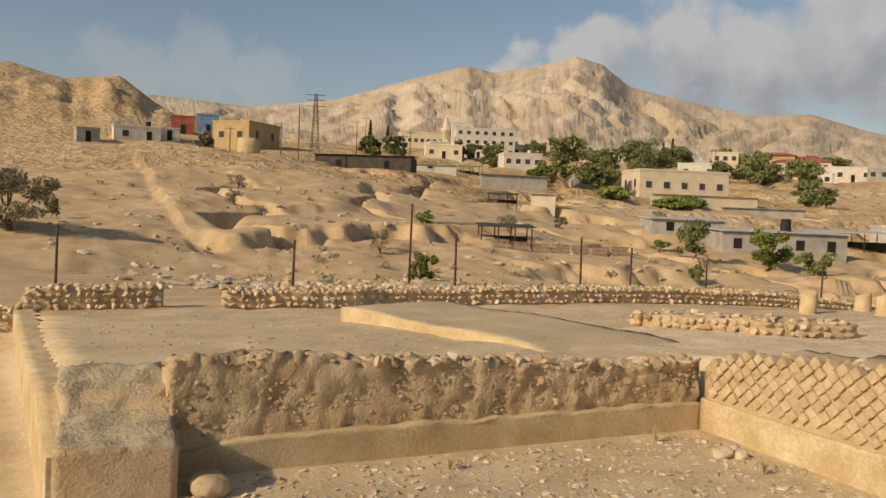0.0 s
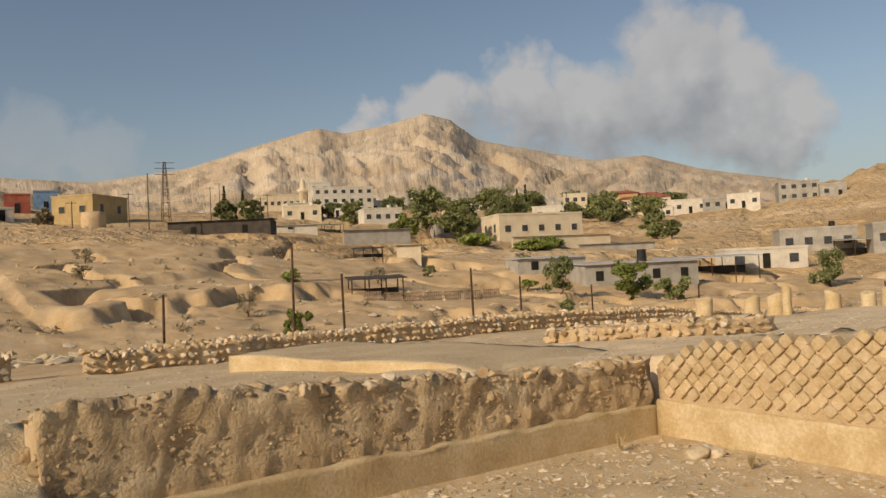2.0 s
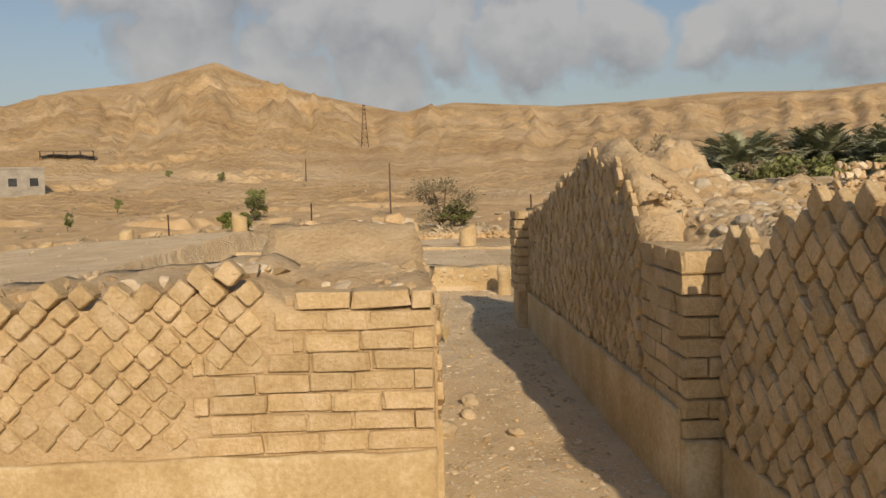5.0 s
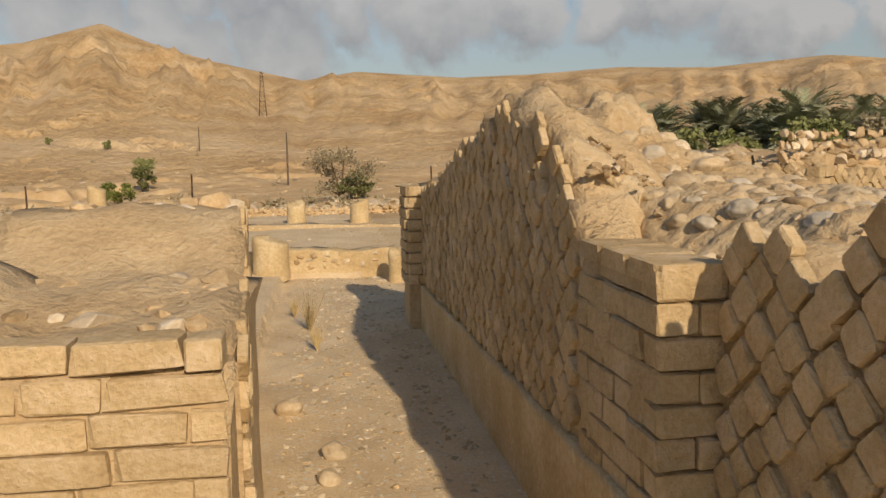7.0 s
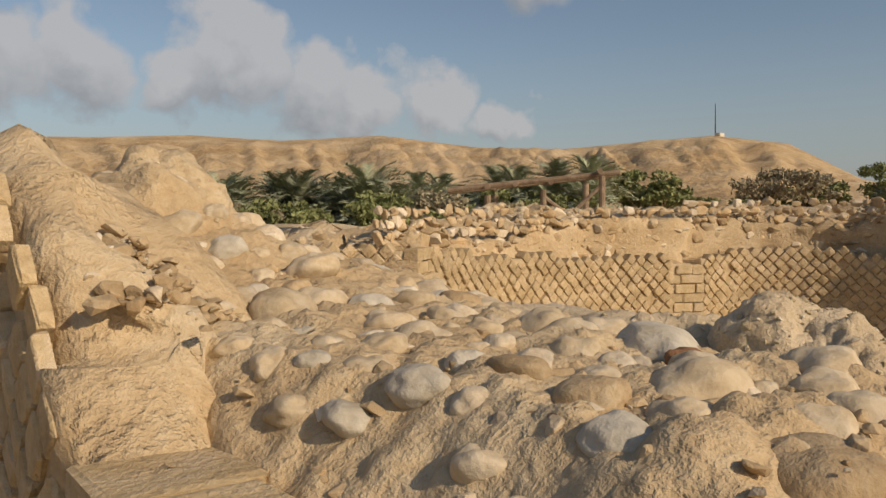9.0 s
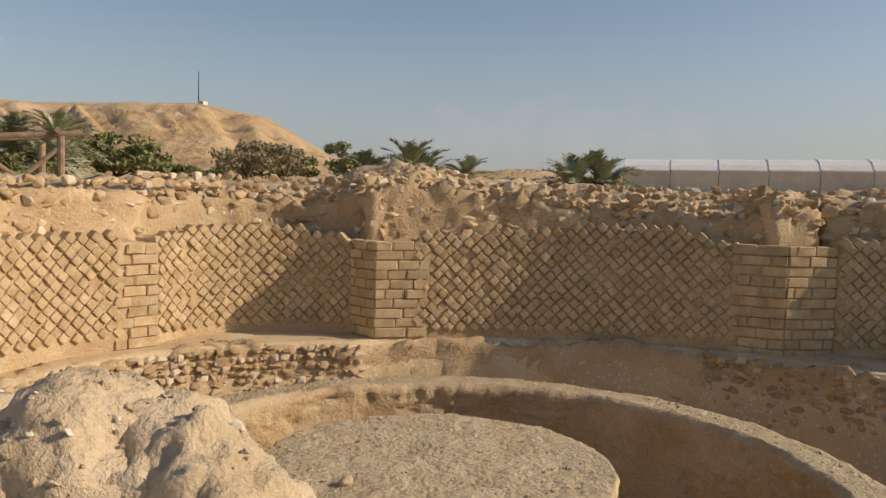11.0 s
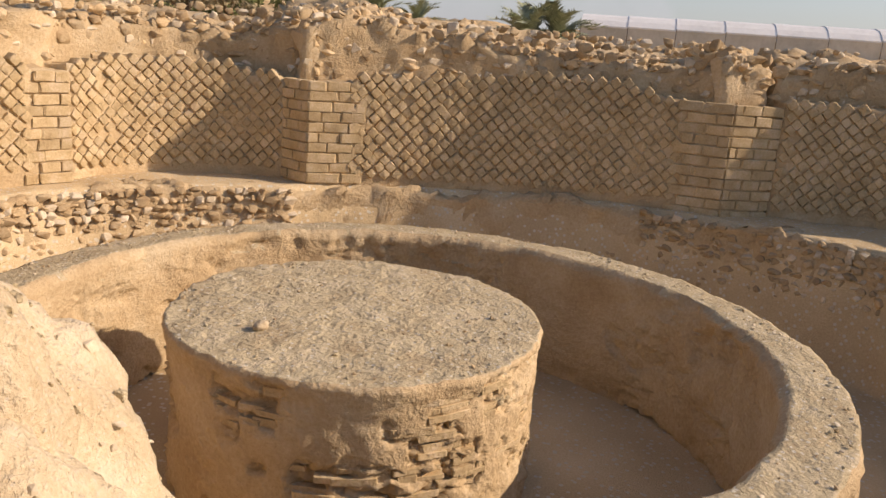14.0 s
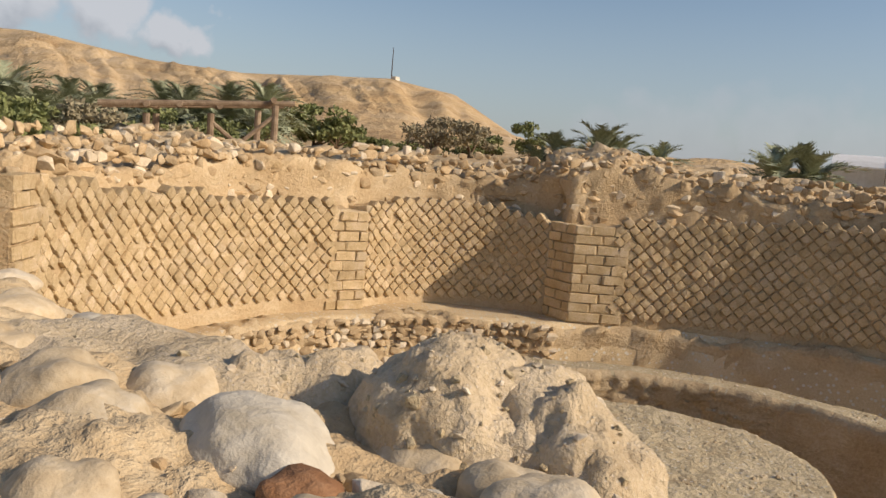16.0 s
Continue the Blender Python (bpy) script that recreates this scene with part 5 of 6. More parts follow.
for k, (x, y, h) in enumerate(((-235, 73, 9), (-233, 78, 8), (-205, 165, 9), (-203, 168, 8), (-207, 163, 7), (-190, 175, 8))):
    holder = tagged(new("cypress"), "slender dark green cypress", "tree", "cypresses")
    holder.location = (x, y, float(land(x, y)))
    bm = bmesh.new()
    tube(bm, (0, 0, -.2), (0, 0, h * .9), .2, .04)
    part("trunk", bm, M_BARK, holder)
    v, f = leaves(300 + k, 600, [((0, 0, h * q), (h * .1 * w, h * .1 * w, h * .14)) for q, w in ((.15, .8), (.35, 1), (.55, .8), (.75, .55), (.92, .3))], .3)
    mesh_object("crown", v, f, M_CYPRESS, holder, smooth=False)


def make_palm(seed, trunk_h, frond, n=38):
    """A date palm: ringed trunk and arching fronds of narrow leaflets."""
    rk = random.Random(seed)
    holder = tagged(new("date_palm"), "date palm with arching grey-green fronds", "palm", "date palms")
    bm = bmesh.new()
    for k in range(6):
        tube(bm, (0, 0, trunk_h * k / 6 - .1), (0, 0, trunk_h * (k + 1) / 6 - .02), .2, .26, 9)
    part("trunk", bm, M_BARK, holder)
    verts, faces = [], []
    for k in range(n):
        a = 6.2832 * k / n * 2.4 + rk.uniform(-.3, .3)
        lift = rk.uniform(.0, 1.35)
        L = frond * rk.uniform(.8, 1.1)
        pts = []
        for t in range(9):
            u = t / 8
            out = L * u * math.cos(lift) + .12 * L * u * u
            up = L * u * math.sin(lift) - .55 * L * u * u * (1.25 - .5 * math.sin(lift))
            pts.append(Vector((out * math.cos(a), out * math.sin(a), trunk_h + up)))
        side = Vector((-math.sin(a), math.cos(a), 0))
        for p, q in zip(pts, pts[1:]):
            b = len(verts)
            verts += [p - side * .015, p + side * .015, q + side * .012, q - side * .012]
            faces.append((b, b + 1, b + 2, b + 3))
        for t in range(1, 9):
            for sub in (0, .33, .66):
                c = pts[t - 1].lerp(pts[t], sub)
                ahead = (pts[t] - pts[t - 1]).normalized()
                ll = L * .20 * (1 - .55 * abs(t / 8 - .45))
                for sgn in (1, -1):
                    tip = c + (side * sgn * .75 + ahead * .65 + Vector((0, 0, rk.uniform(-.1, .35)))) * ll
                    b = len(verts)
                    verts += [c - ahead * .055, c + ahead * .055, tip]
                    faces.append((b, b + 1, b + 2))
    mesh_object("crown", verts, faces, M_PALM, holder, smooth=False)
    return holder


PALMS = [make_palm(401, 1.6, 2.6), make_palm(402, 2.6, 2.8), make_palm(403, .6, 2.2)]


def palm(k, x, y, s, turn, z=None):
    g = (float(land(x, y)) if z is None else z) - .1
    m = Matrix.Translation((x, y, g)) @ Matrix.Rotation(turn, 4, "Z")
    if PALMS[k].location.length == 0:
        PALMS[k].matrix_basis = m
        return
    made = copy_thing(PALMS[k], m)
    made.scale = (s, s, s)


rk = random.Random(411)
for k in range(80):
    az = radians(rk.uniform(41, 70))
    r = rk.uniform(38, 62)
    palm(rk.choice((0, 0, 1, 0)), .9 + r * math.cos(az), -.7 + r * math.sin(az), 1, rk.uniform(0, 6))
for k, x, y, z in ((2, 33.5, 11.9, 1.5), (2, 30.5, 9.2, 1.9), (2, 31.5, 9.0, 1.6), (2, 29.0, 2.9, 1.45), (2, 29.5, 2.0, 1.5), (2, 33, 12.6, 1.5), (2, 32, 7.4, 1.9)):
    palm(k, x, y, .95 if x < 32 else .7, rk.uniform(0, 6), z)
for k in range(24):
    az = radians(rk.uniform(43, 69))
    r = rk.uniform(30, 44)
    tree("garden_shrub", .9 + r * math.cos(az), -.7 + r * math.sin(az), rk.uniform(2.5, 4.5), rk.uniform(1.5, 2.6), 420 + k, rk.choice((M_LEAF, M_LEAF, M_LEAFGREY)), "leafy green garden shrub under the palms", .03, 1800, "shrub", .12, "garden shrubs")
for k, (x, y, w, h) in enumerate(((44, 36, 6, 3.2), (48, 36, 7, 3.4), (46, 33, 5, 2.6), (62, 34, 8, 4.2), (66, 32.5, 6, 3.8), (74, 37, 7, 2.4), (60, 40, 6, 2), (70, 42, 8, 2.4), (78, 36, 5, 2.6))):
    tree("acacia", x, y, w, h, 460 + k, M_LEAF if k < 3 or k > 4 else M_LEAFGREY, "dark green acacia on the plain", .15, 1500, size=.2, group="acacias on the plain")
tree("acacia", 55, 22.5, 3.2, 3.8, 475, M_LEAF, "thin grey acacia on the plain", .3, 1500, size=.14)
# dry weeds by the passage wall
for k, (x, y, s) in enumerate(((.12, 5.4, .5), (.18, 4.6, .3), (-.05, 6.1, .25), (-4.6, -.9, .22), (-3.4, -.6, .2), (-2.2, -3.3, .2), (-4.4, -3.4, .22))):
    rs = random.Random(480 + k)
    verts, faces = [], []
    for q in range(70):
        a, l = rs.uniform(0, 6.28), s * rs.uniform(.4, 1)
        dx, dy = math.cos(a) * rs.uniform(.1, .5), math.sin(a) * rs.uniform(.1, .5)
        g = float(land(x, y))
        b = len(verts)
        verts += [(x, y, g), (x + .006, y, g), (x + dx * l, y + dy * l, g + l)]
        faces.append((b, b + 1, b + 2))
    tagged(mesh_object("dry_weed", verts, faces, M_DRY, smooth=False), "tuft of dry thorny weed", "weed", "dry weeds")

# ---- fence, poles ----
M_IRON = material("rusty_iron", (.05, .03, .02), (.09, .055, .035), (.14, .09, .06), 8, rough=.7, fine=40, bump=.3, metal=.3)
M_POLE = material("pole_wood", (.08, .06, .045), (.13, .10, .075), (.18, .14, .11), 5, fine=30, bump=.3)
for k, (x, y, h) in enumerate(((-17.8, -7.1, 1.75), (-17.4, -1.8, 1.45), (-16.9, 2.4, 1.7), (-16.9, 6.3, 1.75), (-17.8, 8.7, 1.65), (-18.5, 12.3, 1.5), (-17.2, 1.2, 2.45), (-18, 17, 1.5), (-15, 24, 1.4), (-9, 25, 1.3), (-4, 25.5, 1.4), (4, 25, 1.4))):
    g = float(land(x, y))
    bm = bmesh.new()
    tube(bm, (x, y, g - .1), (x + .03 * math.sin(k * 2.1), y + .03 * math.cos(k), g + h), .032, .028, 8)
    tagged(part("fence_post", bm, M_IRON, None), "rusty iron fence post", "post", "fence posts")


def utility_pole(x, y, h, arms=1, label="weathered wooden utility pole"):
    g = float(land(x, y))
    holder = tagged(new("utility_pole"), label, "pole", "utility poles")
    holder.location = (x, y, g)
    bm = bmesh.new()
    tube(bm, (0, 0, -.2), (0, 0, h), .11, .08, 8)
    part("pole", bm, M_POLE, holder)
    for k in range(arms):
        bm = bmesh.new()
        tube(bm, (-.3, -.9, h - .3 - .6 * k), (.3, .9, h - .3 - .6 * k), .05, .05, 6)
        part("crossarm", bm, M_POLE, holder)


for x, y, h, n in ((-144.4, 25.6, 6, 1), (-130.5, 25.5, 9, 0), (-200, 60, 9, 1), (-150, 17.4, 5, 1), (-3.2, 84.8, 5.6, 0), (-138, 47, 7, 1), (-176, 50, 8, 1), (-160, 57, 7, 1), (-158, 140, 9, 1), (-20, 140, 4, 0)):
    utility_pole(x, y, h, n)


def pylon(x, y, h, w, label):
    """Lattice mast: four legs, rungs, diagonals and three arms."""
    holder = tagged(new("power_pylon"), label, "pylon")
    holder.location = (x, y, float(land(x, y)))
    corner = lambda k, z: Vector((w / 2 * (1 - .75 * z / h) * (1 if k in (0, 3) else -1), w / 2 * (1 - .75 * z / h) * (1 if k < 2 else -1), z))
    for k in range(4):
        bm = bmesh.new()
        tube(bm, corner(k, -.3), corner(k, h), .07, .05, 5)
        part("leg", bm, M_IRON, holder)
    for t in range(9):
        bm = bmesh.new()
        z0, z1 = h * t / 9, h * (t + 1) / 9
        for k in range(4):
            tube(bm, corner(k, z0), corner((k + 1) % 4, z1), .03, .03, 4)
            tube(bm, corner(k, z1), corner((k + 1) % 4, z1), .03, .03, 4)
        part("brace", bm, M_IRON, holder)
    for q in (.80, .90, .99):
        bm = bmesh.new()
        tube(bm, (-.5, -1.8, h * q), (.5, 1.8, h * q), .06, .06, 5)
        part("crossarm", bm, M_IRON, holder)


pylon(-160, 36, 12.0, 1.6, "iron lattice power pylon beside the houses")
pylon(-15.1, 228.6, 12, 2.0, "iron lattice power pylon at the foot of the hill")
mast = tagged(new("radio_mast"), "thin radio mast with a white hut on the hill", "mast")
a = radians(32.9)
mast.location = (432 * math.cos(a), 432 * math.sin(a), float(land(432 * math.cos(a), 432 * math.sin(a))) - .5)
bm = bmesh.new()
tube(bm, (0, 0, -1), (0, 0, 17), .35, .15, 6)
part("pole", bm, M_IRON, mast)
bm = bmesh.new()
bmesh.ops.create_cube(bm, size=1, matrix=Matrix.Translation((1.5, -1.5, .8)) @ Matrix.Diagonal((4, 3, 2.6, 1)))
M_WHITE = material("white_render", (.50, .46, .38), (.61, .57, .48), (.70, .66, .57), .8, fine=6, bump=.1, tint=.05)
part("hut", bm, M_WHITE, mast)

# ---- buildings ----
M_CREAMWALL = material("cream_render", (.56, .47, .32), (.64, .55, .40), (.70, .62, .47), .6, fine=5, bump=.1, tint=.05)
M_TAN = material("tan_render", (.40, .29, .14), (.46, .34, .17), (.52, .40, .22), .8, fine=6, bump=.1, tint=.05)
M_CONCRETE = material("bare_concrete", (.26, .24, .21), (.35, .33, .29), (.44, .42, .37), .7, fine=6, bump=.2, tint=.08)
# near-black colour that stands in for the shade inside doorways and openings
M_DARK = material("opening_shade", (.015, .014, .013), (.02, .019, .018), (.03, .028, .026), 1, fine=5, bump=0)
M_GLASS = material("window_pane", (.03, .035, .04), (.05, .055, .06), (.07, .075, .08), 1, rough=.15, fine=4, bump=0)
M_TIN = material("grey_tin_roof", (.36, .35, .34), (.48, .47, .45), (.60, .59, .57), .8, rough=.5, fine=6, bump=.2, tint=.08)
M_RED = material("red_roof", (.26, .07, .05), (.34, .10, .07), (.42, .15, .10), .8, fine=6, bump=.2)
M_GREEN = material("green_awning", (.01, .12, .08), (.02, .20, .13), (.03, .27, .18), 1, fine=6, bump=0)
M_BLUE = material("blue_sheet", (.10, .18, .30), (.16, .27, .42), (.24, .36, .5), 1, fine=6, bump=0)
M_BLACK = material("black_plastic_tank", (.015, .015, .016), (.022, .022, .024), (.03, .03, .032), 1, rough=.4, fine=8, bump=0)
M_SHEET = material("dark_tarpaulin", (.04, .035, .03), (.07, .06, .05), (.10, .085, .07), 1, rough=.8, fine=6, bump=.2)


def box(bm, x0, x1, y0, y1, z0, z1):
    bmesh.ops.create_cube(bm, size=1, matrix=Matrix.Translation(((x0 + x1) / 2, (y0 + y1) / 2, (z0 + z1) / 2)) @ Matrix.Diagonal((x1 - x0, y1 - y0, z1 - z0, 1)))


def place(holder, x, y, turn, sink=.3):
    """Stand a thing on the slope, its front towards the ruins."""
    yaw = math.atan2(y + 4, x - 1) - math.pi / 2 + radians(turn)
    holder.matrix_basis = Matrix.Translation((x, y, float(land(x, y)) - sink)) @ Matrix.Rotation(yaw, 4, "Z")


def house(x, y, w, d, h, mat, label, storeys=1, cols=3, turn=0, roof="flat", door=True, name="house", tank=False, side=0, group="houses of the village"):
    """A house: walls, parapet roof, each window with pane, door, roof tank."""
    holder = tagged(new(name), label, "house", group)
    place(holder, x, y, turn)
    bm = bmesh.new()
    box(bm, -w / 2, w / 2, 0, d, -1.2, h)
    part("wall", bm, mat, holder)
    bm = bmesh.new()
    if roof == "hip":
        v = [bm.verts.new(p) for p in ((-w / 2 - .5, -.5, h), (w / 2 + .5, -.5, h), (w / 2 + .5, d + .5, h), (-w / 2 - .5, d + .5, h), (-w / 5, d / 2, h + w * .13), (w / 5, d / 2, h + w * .13))]
        for f in ((0, 1, 5, 4), (1, 2, 5), (2, 3, 4, 5), (3, 0, 4), (3, 2, 1, 0)):
            bm.faces.new([v[k] for k in f])
        part("roof", bm, M_RED, holder, "red tiled roof")
    else:
        t = .18
        for a in ((-w / 2 - .1, w / 2 + .1, -.1, t), (-w / 2 - .1, w / 2 + .1, d - t, d + .1), (-w / 2 - .1, -w / 2 + t, t, d - t), (w / 2 - t, w / 2 + .1, t, d - t)):
            box(bm, *a, h - .05, h + .3)
        part("parapet", bm, mat, holder)
    sh = h / storeys
    for fl in range(storeys):
        for c in range(cols):
            if door and fl == 0 and c == cols // 2:
                # doorway as a flat slab, the shade inside put into its colour
                bm = bmesh.new()
                box(bm, -w / 2 + w * (c + .5) / cols - .5, -w / 2 + w * (c + .5) / cols + .5, -.06, .1, .3, 2.4)
                part("door", bm, M_DARK, holder)
                continue
            cx, cz = -w / 2 + w * (c + .5) / cols, sh * (fl + .55)
            ww, wh = min(.62, w / cols * .26), min(.62, sh * .2)
            bm = bmesh.new()
            for q in ((-ww - .1, -ww, -wh - .1, wh + .1), (ww, ww + .1, -wh - .1, wh + .1), (-ww, ww, -wh - .1, -wh), (-ww, ww, wh, wh + .1)):
                box(bm, cx + q[0], cx + q[1], -.08, .05, cz + q[2], cz + q[3])
            win = part("window", bm, mat, holder)
            bm = bmesh.new()
            box(bm, cx - ww, cx + ww, -.015, .05, cz - wh, cz + wh)
            part("pane", bm, M_GLASS, win)
    for c in range(side):
        cy = d * (c + .5) / side
        for sx in (-1, 1):
            bm = bmesh.new()
            box(bm, sx * w / 2 - .03, sx * w / 2 + .03, cy - .5, cy + .5, h * .45, h * .72)
            part("window", bm, M_GLASS, holder)
    if tank:
        bm = bmesh.new()
        tube(bm, (w * .25, d * .5, h), (w * .25, d * .5, h + 1.3), .55, .5, 12)
        part("water_tank", bm, M_BLACK if tank == 1 else M_WHITE, holder)
    return holder


def shed(x, y, w, d, h, label, wall=None, roof=None, posts=4, turn=0, closed=True, name="shed", slope=.25, tank=False, openings=2):
    """A shed with a sheet roof, on walls or open posts."""
    holder = tagged(new(name), label, "shed", "sheds")
    place(holder, x, y, turn)
    bm = bmesh.new()
    n = max(4, int(w / .8))
    v = [[bm.verts.new((-w / 2 - .3 + (w + .6) * i / n, yy, zz + .03 * (i % 2))) for yy, zz in ((-.4, h), (d + .4, h + slope), (d + .4, h + slope - .08), (-.4, h - .08))] for i in range(n + 1)]
    for i in range(n):
        for k in range(4):
            bm.faces.new((v[i][k], v[i][(k + 1) % 4], v[i + 1][(k + 1) % 4], v[i + 1][k]))
    bm.faces.new(v[0])
    bm.faces.new(reversed(v[n]))
    part("roof", bm, roof or M_TIN, holder)
    if closed:
        bm = bmesh.new()
        box(bm, -w / 2, w / 2, 0, d, -1.0, h - .1)
        part("wall", bm, wall or M_CONCRETE, holder)
        for k in range(openings):
            # openings aren't cut: near-black slabs paint the shade inside
            bm = bmesh.new()
            cx = -w / 2 + w * (k + .5) / openings
            box(bm, cx - .45, cx + .45, -.04, .1, .4 if k % 2 else 1.0, min(2.1, h - .4))
            part("door" if k % 2 else "window", bm, M_DARK, holder)
    else:
        for k in range(posts):
            for yy in (0, d):
                bm = bmesh.new()
                px = -w / 2 + w * k / (posts - 1)
                tube(bm, (px, yy, -.8), (px, yy, h + (slope if yy else 0) - .06), .07, .06, 6)
                part("post", bm, M_IRON, holder)
        bm = bmesh.new()
        box(bm, -w / 2, w / 2, d - .1, d, -.5, h * .55)
        part("back_panel", bm, M_SHEET, holder)
    if tank:
        bm = bmesh.new()
        tube(bm, (w * .1, d * .4, h + .1), (w * .1, d * .4, h + 1.5), .6, .52, 12)
        part("water_tank", bm, M_BLACK, holder)
    return holder


house(-166, 20, 9, 11, 5.6, M_TAN, "square tan house with a dark window", 1, 2, -38, door=False, side=2)
house(-168.3, -6.5, 4.2, 3, 2.9, M_CONCRETE, "small grey concrete hut", 1, 1, 10)
house(-172.3, 2.6, 9, 3, 3.2, M_WHITE, "white prefabricated cabin with a black tank", 1, 2, 8, tank=1)
house(-175, 9, 4, 3, 2.7, M_WHITE, "small white prefabricated cabin", 1, 1, 8)
house(-189.5, 13.1, 5, 4, 4.2, M_RED, "small dark red metal cabin", 1, 1, 0)
house(-200, 20, 5, 4, 4.6, M_BLUE, "blue sheet-metal shed behind the cabins", 1, 1, 0)
tower_z = float(land(-149.6, 20.8))
turned("stone_kiln", -149.6, 20.8, [(2.0, tower_z - .5), (2.1, tower_z + 1.4), (1.9, tower_z + 2.6), (1.5, tower_z + 2.7), (.01, tower_z + 2.6)], M_COBBLE, "low round tower of rough brown stones", "tower", .06, 40, kind="")
shed(-130.9, 36.9, 17, 6, 3.0, "long dark shed with a sagging roof", M_SHEET, M_SHEET, turn=-14, openings=2)
shed(-139.7, 53.3, 10, .4, 1.8, "white rendered boundary wall", M_WHITE, M_WHITE, slope=0, openings=1)
shed(-151.7, 67.1, 6, 4, 2.3, "green awning on thin posts", roof=M_GREEN, closed=False, turn=8)
arc_house = house(-251.3, 99.3, 19, 10, 6.0, M_CREAMWALL, "cream mosque building with an arcade", 1, 9, 6, door=False)
house(-227.7, 109.2, 19, 12, 8.6, M_WHITE, "white three-storey building with rows of windows", 3, 7, 8, door=False, side=3)
house(-232, 103, 7, 7, 11.0, M_WHITE, "white stair tower of the tall building", 3, 2, 8, door=False)
house(-179.6, 96, 10, 8, 4.4, M_WHITE, "white flat-roofed house with dark windows", 1, 4, 12, door=False, tank=2)
shed(-121.7, 61.8, 12, .4, 3.1, "grey concrete boundary wall", M_CONCRETE, M_CONCRETE, slope=0, openings=0, turn=14)
house(-134.6, 90.3, 13, 9, 4.6, M_CONCRETE, "grey concrete house under construction", 1, 3, 10)
house(-120.8, 98.6, 18, 10, 6.0, M_CREAMWALL, "large cream flat-roofed house", 1, 5, 24, door=False, side=2)
shed(-112, 96, 20, .4, 2.6, "grey rendered garden wall", M_CREAMWALL, M_CREAMWALL, slope=0, openings=0, turn=24)
shed(-111.2, 104.3, 4.5, 2.4, 2.1, "dark metal container beside the wall", M_SHEET, M_SHEET, slope=0, openings=0)
shed(-100, 98, 14, .3, 1.5, "low concrete block wall", M_CONCRETE, M_CONCRETE, slope=0, openings=0, turn=20)
shed(-95, 51.8, 3.4, 1, 2.2, "tan canvas screen on the slope", M_CREAMWALL, M_CREAMWALL, slope=0, openings=0)
shed(-98, 47, 4, 2, 1.6, "heap of rags and a lean-to", roof=M_SHEET, closed=False)
shed(-62.1, 28.4, 4.6, 3, 2.0, "ruined lean-to with a sheet roof on posts", roof=M_SHEET, closed=False, posts=4, turn=6)
for k in range(7):
    ob = tagged(new("pallet_fence"), "broken fence panel of grey wooden slats", "fence", "fence panels")
    for q in range(8):
        bm = bmesh.new()
        box(bm, q * .2 - .8, q * .2 - .7, -.03, .03, 0, .9)
        part("slat", bm, M_TIMBER, ob)
    for q in (.15, .5, .8):
        bm = bmesh.new()
        box(bm, -.85, .75, .035, .07, q, q + .09)
        part("rail", bm, M_TIMBER, ob)
    place(ob, -60.5 + k * .6, 27 + k * 1.7, -8 + k * 5, .1)
shed(-71.2, 57.1, 8.5, 5, 2.4, "low grey shed with a tin roof", M_CONCRETE, M_TIN, turn=18)
shed(-62.2, 62.6, 13.5, 8, 2.9, "long grey block shed with a pale tin roof", M_CONCRETE, M_TIN, turn=22, tank=True, openings=4)
shed(-66.4, 80.2, 12, 6, 2.6, "open carport with a pale tin roof", closed=False, posts=5, turn=14)
house(-67, 92.8, 11, 7, 3.0, M_WHITE, "low white house with a dark door", 1, 3, 14)
house(-76, 120.5, 12, 8, 4.4, M_CONCRETE, "bare grey concrete house with square openings", 1, 4, 10, door=False, tank=1)
house(-62, 121, 9, 7, 4.6, M_CONCRETE, "bare grey concrete house with square openings", 1, 3, 10, door=False)
shed(-69, 119, 6, 5, 3.0, "unfinished bare concrete porch", roof=M_CONCRETE, closed=False, posts=3)
shed(-71.4, 162.8, 10, 5, 2.4, "open hillside shelter with a dark roof", roof=M_SHEET, closed=False, posts=5)
house(-166, 179, 15, 10, 6.0, M_CREAMWALL, "two-storey villa with a red hipped roof", 2, 5, 0, "hip", door=False)
house(-172, 176, 9, 8, 8.4, M_TAN, "brown upper part of the villa with a red roof", 2, 3, 0, "hip", door=False)
house(-157, 186, 13, 8, 4.4, M_WHITE, "white flat-roofed village house", 1, 4, 6)
house(-204, 136, 9, 7, 3.8, M_CREAMWALL, "small house with a red roof", 1, 3, 0, "hip")
house(-144, 196, 9, 7, 4.4, M_WHITE, "white house on the ridge", 1, 3, 0, tank=2)
house(-149, 193, 11, 7, 3.6, M_CONCRETE, "grey house on the ridge", 1, 4, 5)
house(-134.5, 208.9, 11, 8, 5.6, M_CONCRETE, "two-storey grey house on the ridge", 2, 4, 8, door=False, tank=2)
house(-126, 212, 7, 6, 4.2, M_CONCRETE, "unfinished grey house on the ridge", 1, 2, 8)
house(-176, 160, 7, 6, 7.0, M_CREAMWALL, "tall cream house with a glazed top floor", 2, 3, 0)
rk = random.Random(520)
for k in range(22):
    az, r = radians(rk.uniform(131, 158)), rk.uniform(215, 330)
    house(r * math.cos(az), r * math.sin(az), rk.uniform(6, 11), 7, rk.uniform(3, 5.4), rk.choice((M_WHITE, M_CREAMWALL, M_WHITE, M_CONCRETE)), "small flat-roofed village house", 1, rk.choice((2, 3)), rk.uniform(-20, 20), tank=rk.choice((0, 2)))
minaret_z = float(land(-236, 99))
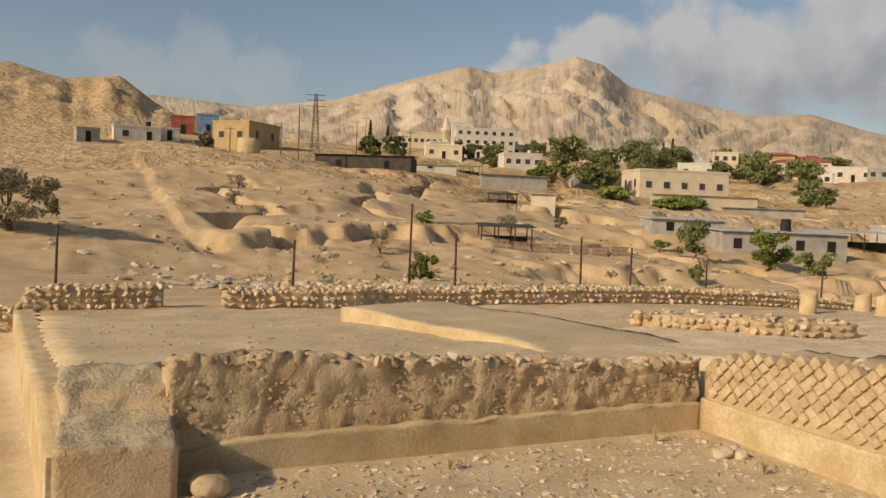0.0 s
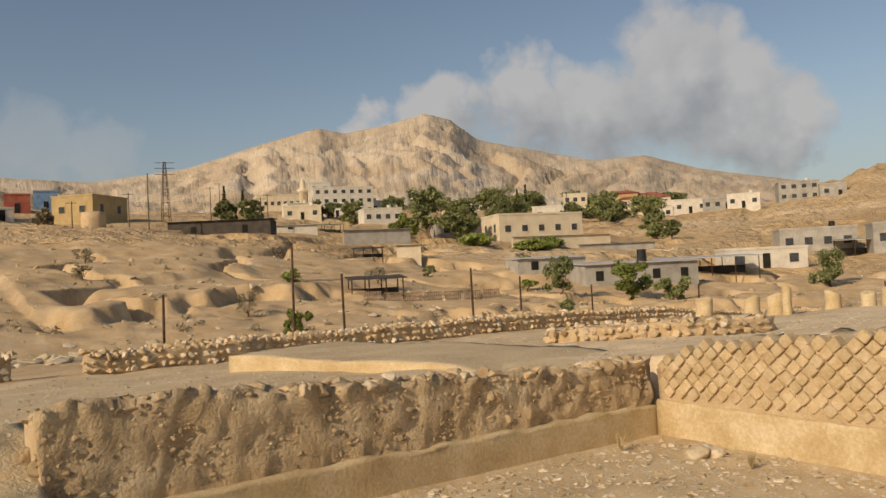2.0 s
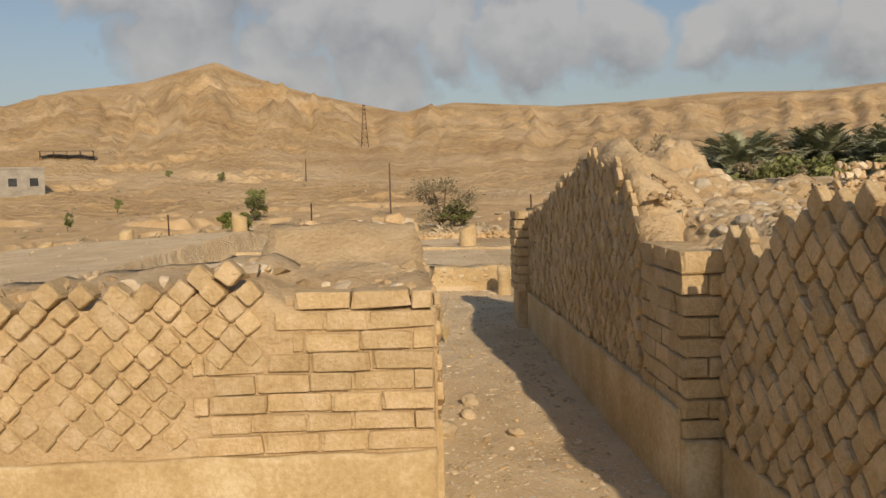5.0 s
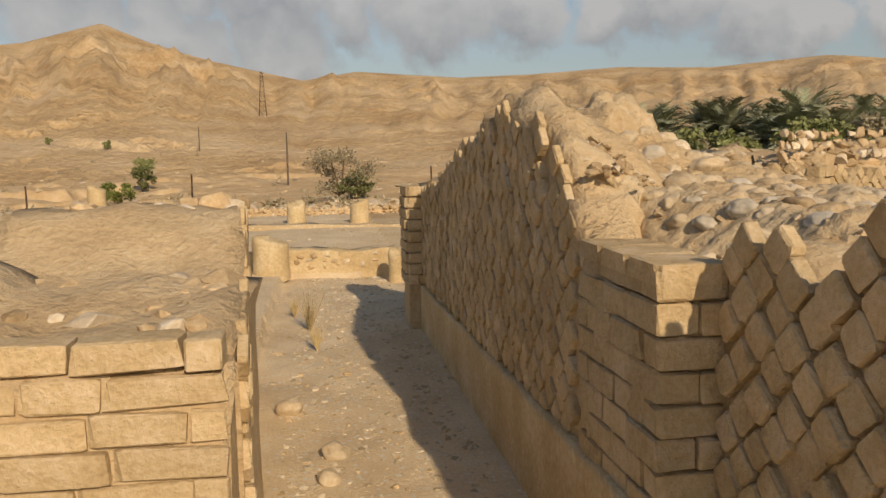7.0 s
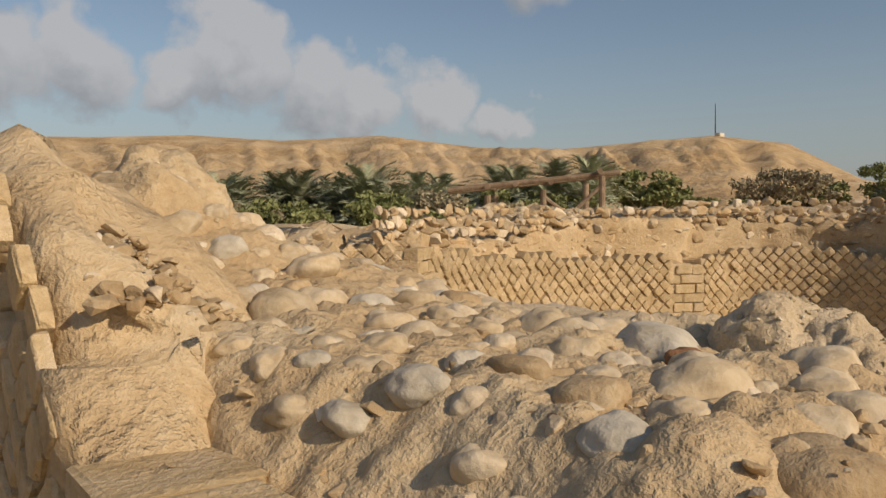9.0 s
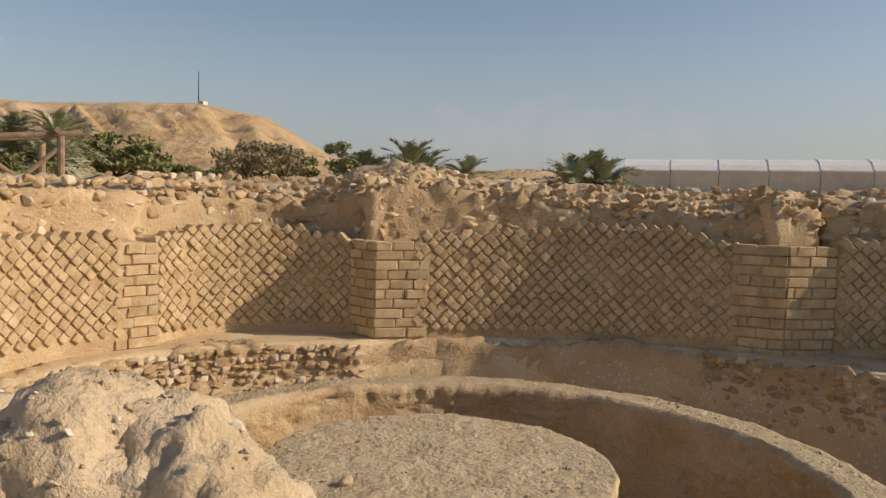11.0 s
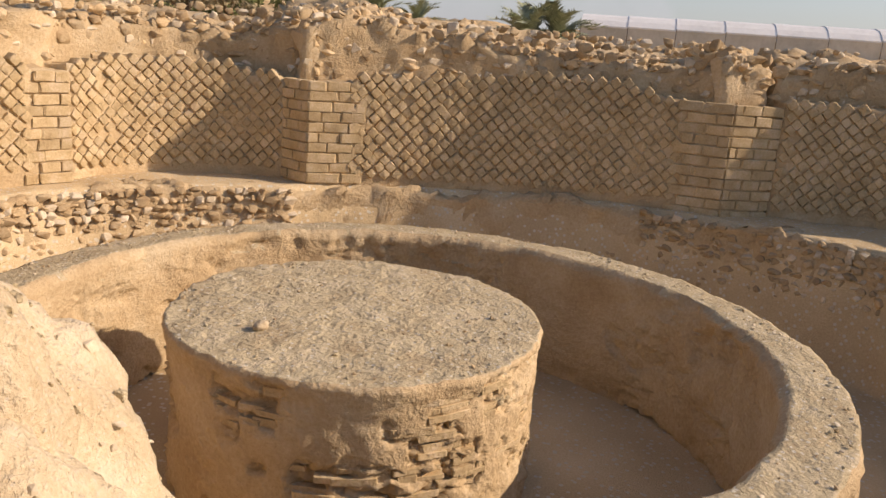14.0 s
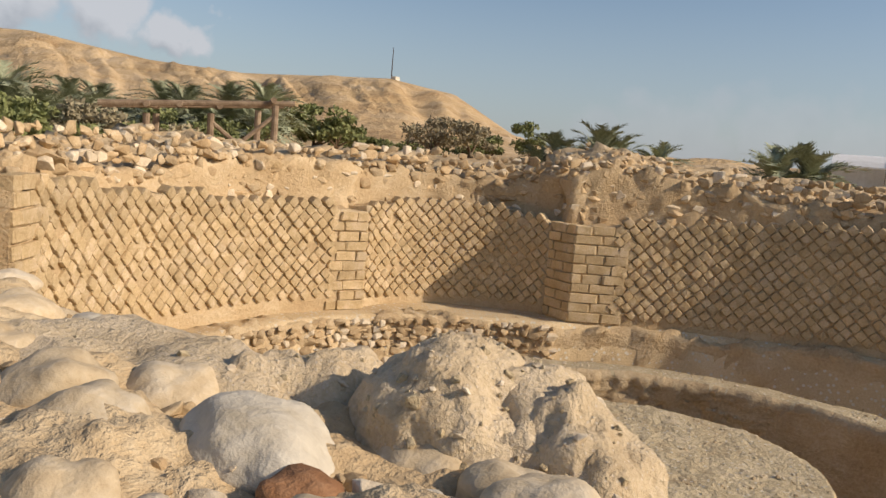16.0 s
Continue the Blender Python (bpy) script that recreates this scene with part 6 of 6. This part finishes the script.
minaret = turned("minaret", -236, 99, [(1.3, minaret_z - 1), (1.2, minaret_z + 7.5), (1.7, minaret_z + 7.8), (1.7, minaret_z + 8.6), (1.0, minaret_z + 8.7), (1.0, minaret_z + 10.2), (.7, minaret_z + 11.2), (.01, minaret_z + 12.4)], M_CREAMWALL, "cream minaret with a small balcony", "tower", .01, 24, kind="")

# pergola of logs behind the hall
pergola = tagged(new("pergola"), "weathered timber pergola of posts and long beams", "pergola")
P0, P1, P2 = Vector((15.9, 16.3, 0)), Vector((17.2, 15.4, 0)), Vector((18.3, 14.2, 0))
for p, h in ((P0, 2.35), (P1, 2.5), (P2, 2.85), (Vector((19.2, 15.6, 0)), 2.75), (Vector((17.0, 17.2, 0)), 2.4)):
    g = float(land(p.x, p.y))
    bm = bmesh.new()
    tube(bm, (p.x, p.y, g - .2), (p.x, p.y, h), .10, .09, 9)
    part("post", bm, M_TIMBER, pergola)
for a, b in (((15.0, 17.0, 2.5), (18.7, 13.9, 2.95)), ((15.9, 18.0, 2.5), (19.8, 15.2, 2.95)), ((15.7, 16.1, 2.58), (17.4, 17.6, 2.6)), ((17.2, 15.1, 2.7), (18.6, 16.6, 2.75)), ((18.1, 14.1, 2.98), (19.5, 15.5, 2.95)), ((16.4, 15.7, 2.65), (18.0, 17.1, 2.7))):
    bm = bmesh.new()
    tube(bm, a, b, .08, .07, 8)
    part("beam", bm, M_TIMBER, pergola)
for a, b in (((17.2, 15.4, 2.3), (17.75, 14.85, 1.7)), ((18.3, 14.2, 2.6), (17.6, 14.95, 1.65))):
    bm = bmesh.new()
    tube(bm, a, b, .06, .06, 7)
    part("brace", bm, M_TIMBER, pergola)
kiosk = shed(24.5, 36.5, 3.4, 3, 2.2, "small pale block kiosk under the palms", M_CREAMWALL, M_TIN, turn=180, openings=2, slope=.05)
shed(15, 33, 8, 3, 1.9, "low dark shade roof on posts", roof=M_SHEET, closed=False, posts=4, turn=180)
# plastic greenhouse
green = tagged(new("greenhouse"), "long plastic-covered greenhouse on the plain", "greenhouse")
M_PLASTIC = material("milky_plastic", (.74, .74, .72), (.82, .82, .80), (.88, .88, .86), .5, rough=.4, fine=3, bump=.1, tint=.03)
# side panels: a darker beige than the roof
M_PLASTICSIDE = material("beige_plastic", (.50, .45, .36), (.58, .53, .44), (.66, .61, .52), .5, rough=.5, fine=3, bump=.1, tint=.03)
g0 = float(land(60, -8)) - .2
for k in range(9):
    y0 = 3.2 - k * 3.2
    bm = bmesh.new()
    eave = 3.70 - .015 * y0
    prof = [(0, -.1), (0, 0), (.5, .36), (1.2, .66), (2.2, .82), (3.2, .86), (3.2, -.1)]
    a = [bm.verts.new((60 + px, y0, eave + pz)) for px, pz in prof]
    b = [bm.verts.new((60 + px, y0 - 3.197, eave + pz)) for px, pz in prof]
    for q in range(7):
        bm.faces.new((a[q], a[(q + 1) % 7], b[(q + 1) % 7], b[q]))
    bm.faces.new(a)
    bm.faces.new(reversed(b))
    bmesh.ops.recalc_face_normals(bm, faces=bm.faces)
    part("roof_panel", bm, M_PLASTIC, green)
    bm = bmesh.new()
    box(bm, 60.03, 60.1, y0 - 3.17, y0, g0 - .4, eave - .11)
    part("side_panel", bm, M_PLASTICSIDE, green)
    bm = bmesh.new()
    tube(bm, (60, y0, g0 - .4), (60, y0, eave), .02, .02, 6)
    part("post", bm, M_IRON, green)


# stones and low tufts strewn over the slopes
def slope_scatter(name, label, n, az0, az1, r0, r1, size, seed, meshes):
    rs = random.Random(seed)
    got = []
    for k in range(n):
        az, r = radians(rs.uniform(az0, az1)), r0 * (r1 / r0) ** rs.random()
        got.append((r * math.cos(az), r * math.sin(az), size[0] + (size[1] - size[0]) * rs.random() ** 3, rs.choice(meshes)))
    zs = land(np.array([g[0] for g in got]), np.array([g[1] for g in got]))
    holder = tagged(new(name), label, "stones", kind="stuff")
    pieces("stone", [stone_at(me, x, y, z, r, rs, .6) for (x, y, r, me), z in zip(got, zs)], holder, 0)


slope_scatter("slope_stones", "stones strewn over the desert slope", 3800, 80, 190, 22, 140, (.06, .5), 601, PEBBLES)
slope_scatter("plain_stones", "stones strewn over the plain", 900, -20, 80, 18, 90, (.05, .3), 602, PEBBLES)
rs = np.random.RandomState(610)
az, r = np.radians(rs.uniform(85, 185, 260)), 30 * (170 / 30) ** rs.rand(260)
tx, ty = r * np.cos(az), r * np.sin(az)
tz = land(tx, ty)
v, f = leaves(611, 9000, [((a, b, c + .15), (.45, .45, .3)) for a, b, c in zip(tx, ty, tz)], .12)
tagged(mesh_object("scrub", v, f, M_LEAFGREY, smooth=False), "low grey-green scrub dotted over the slope", "scrub", kind="stuff")
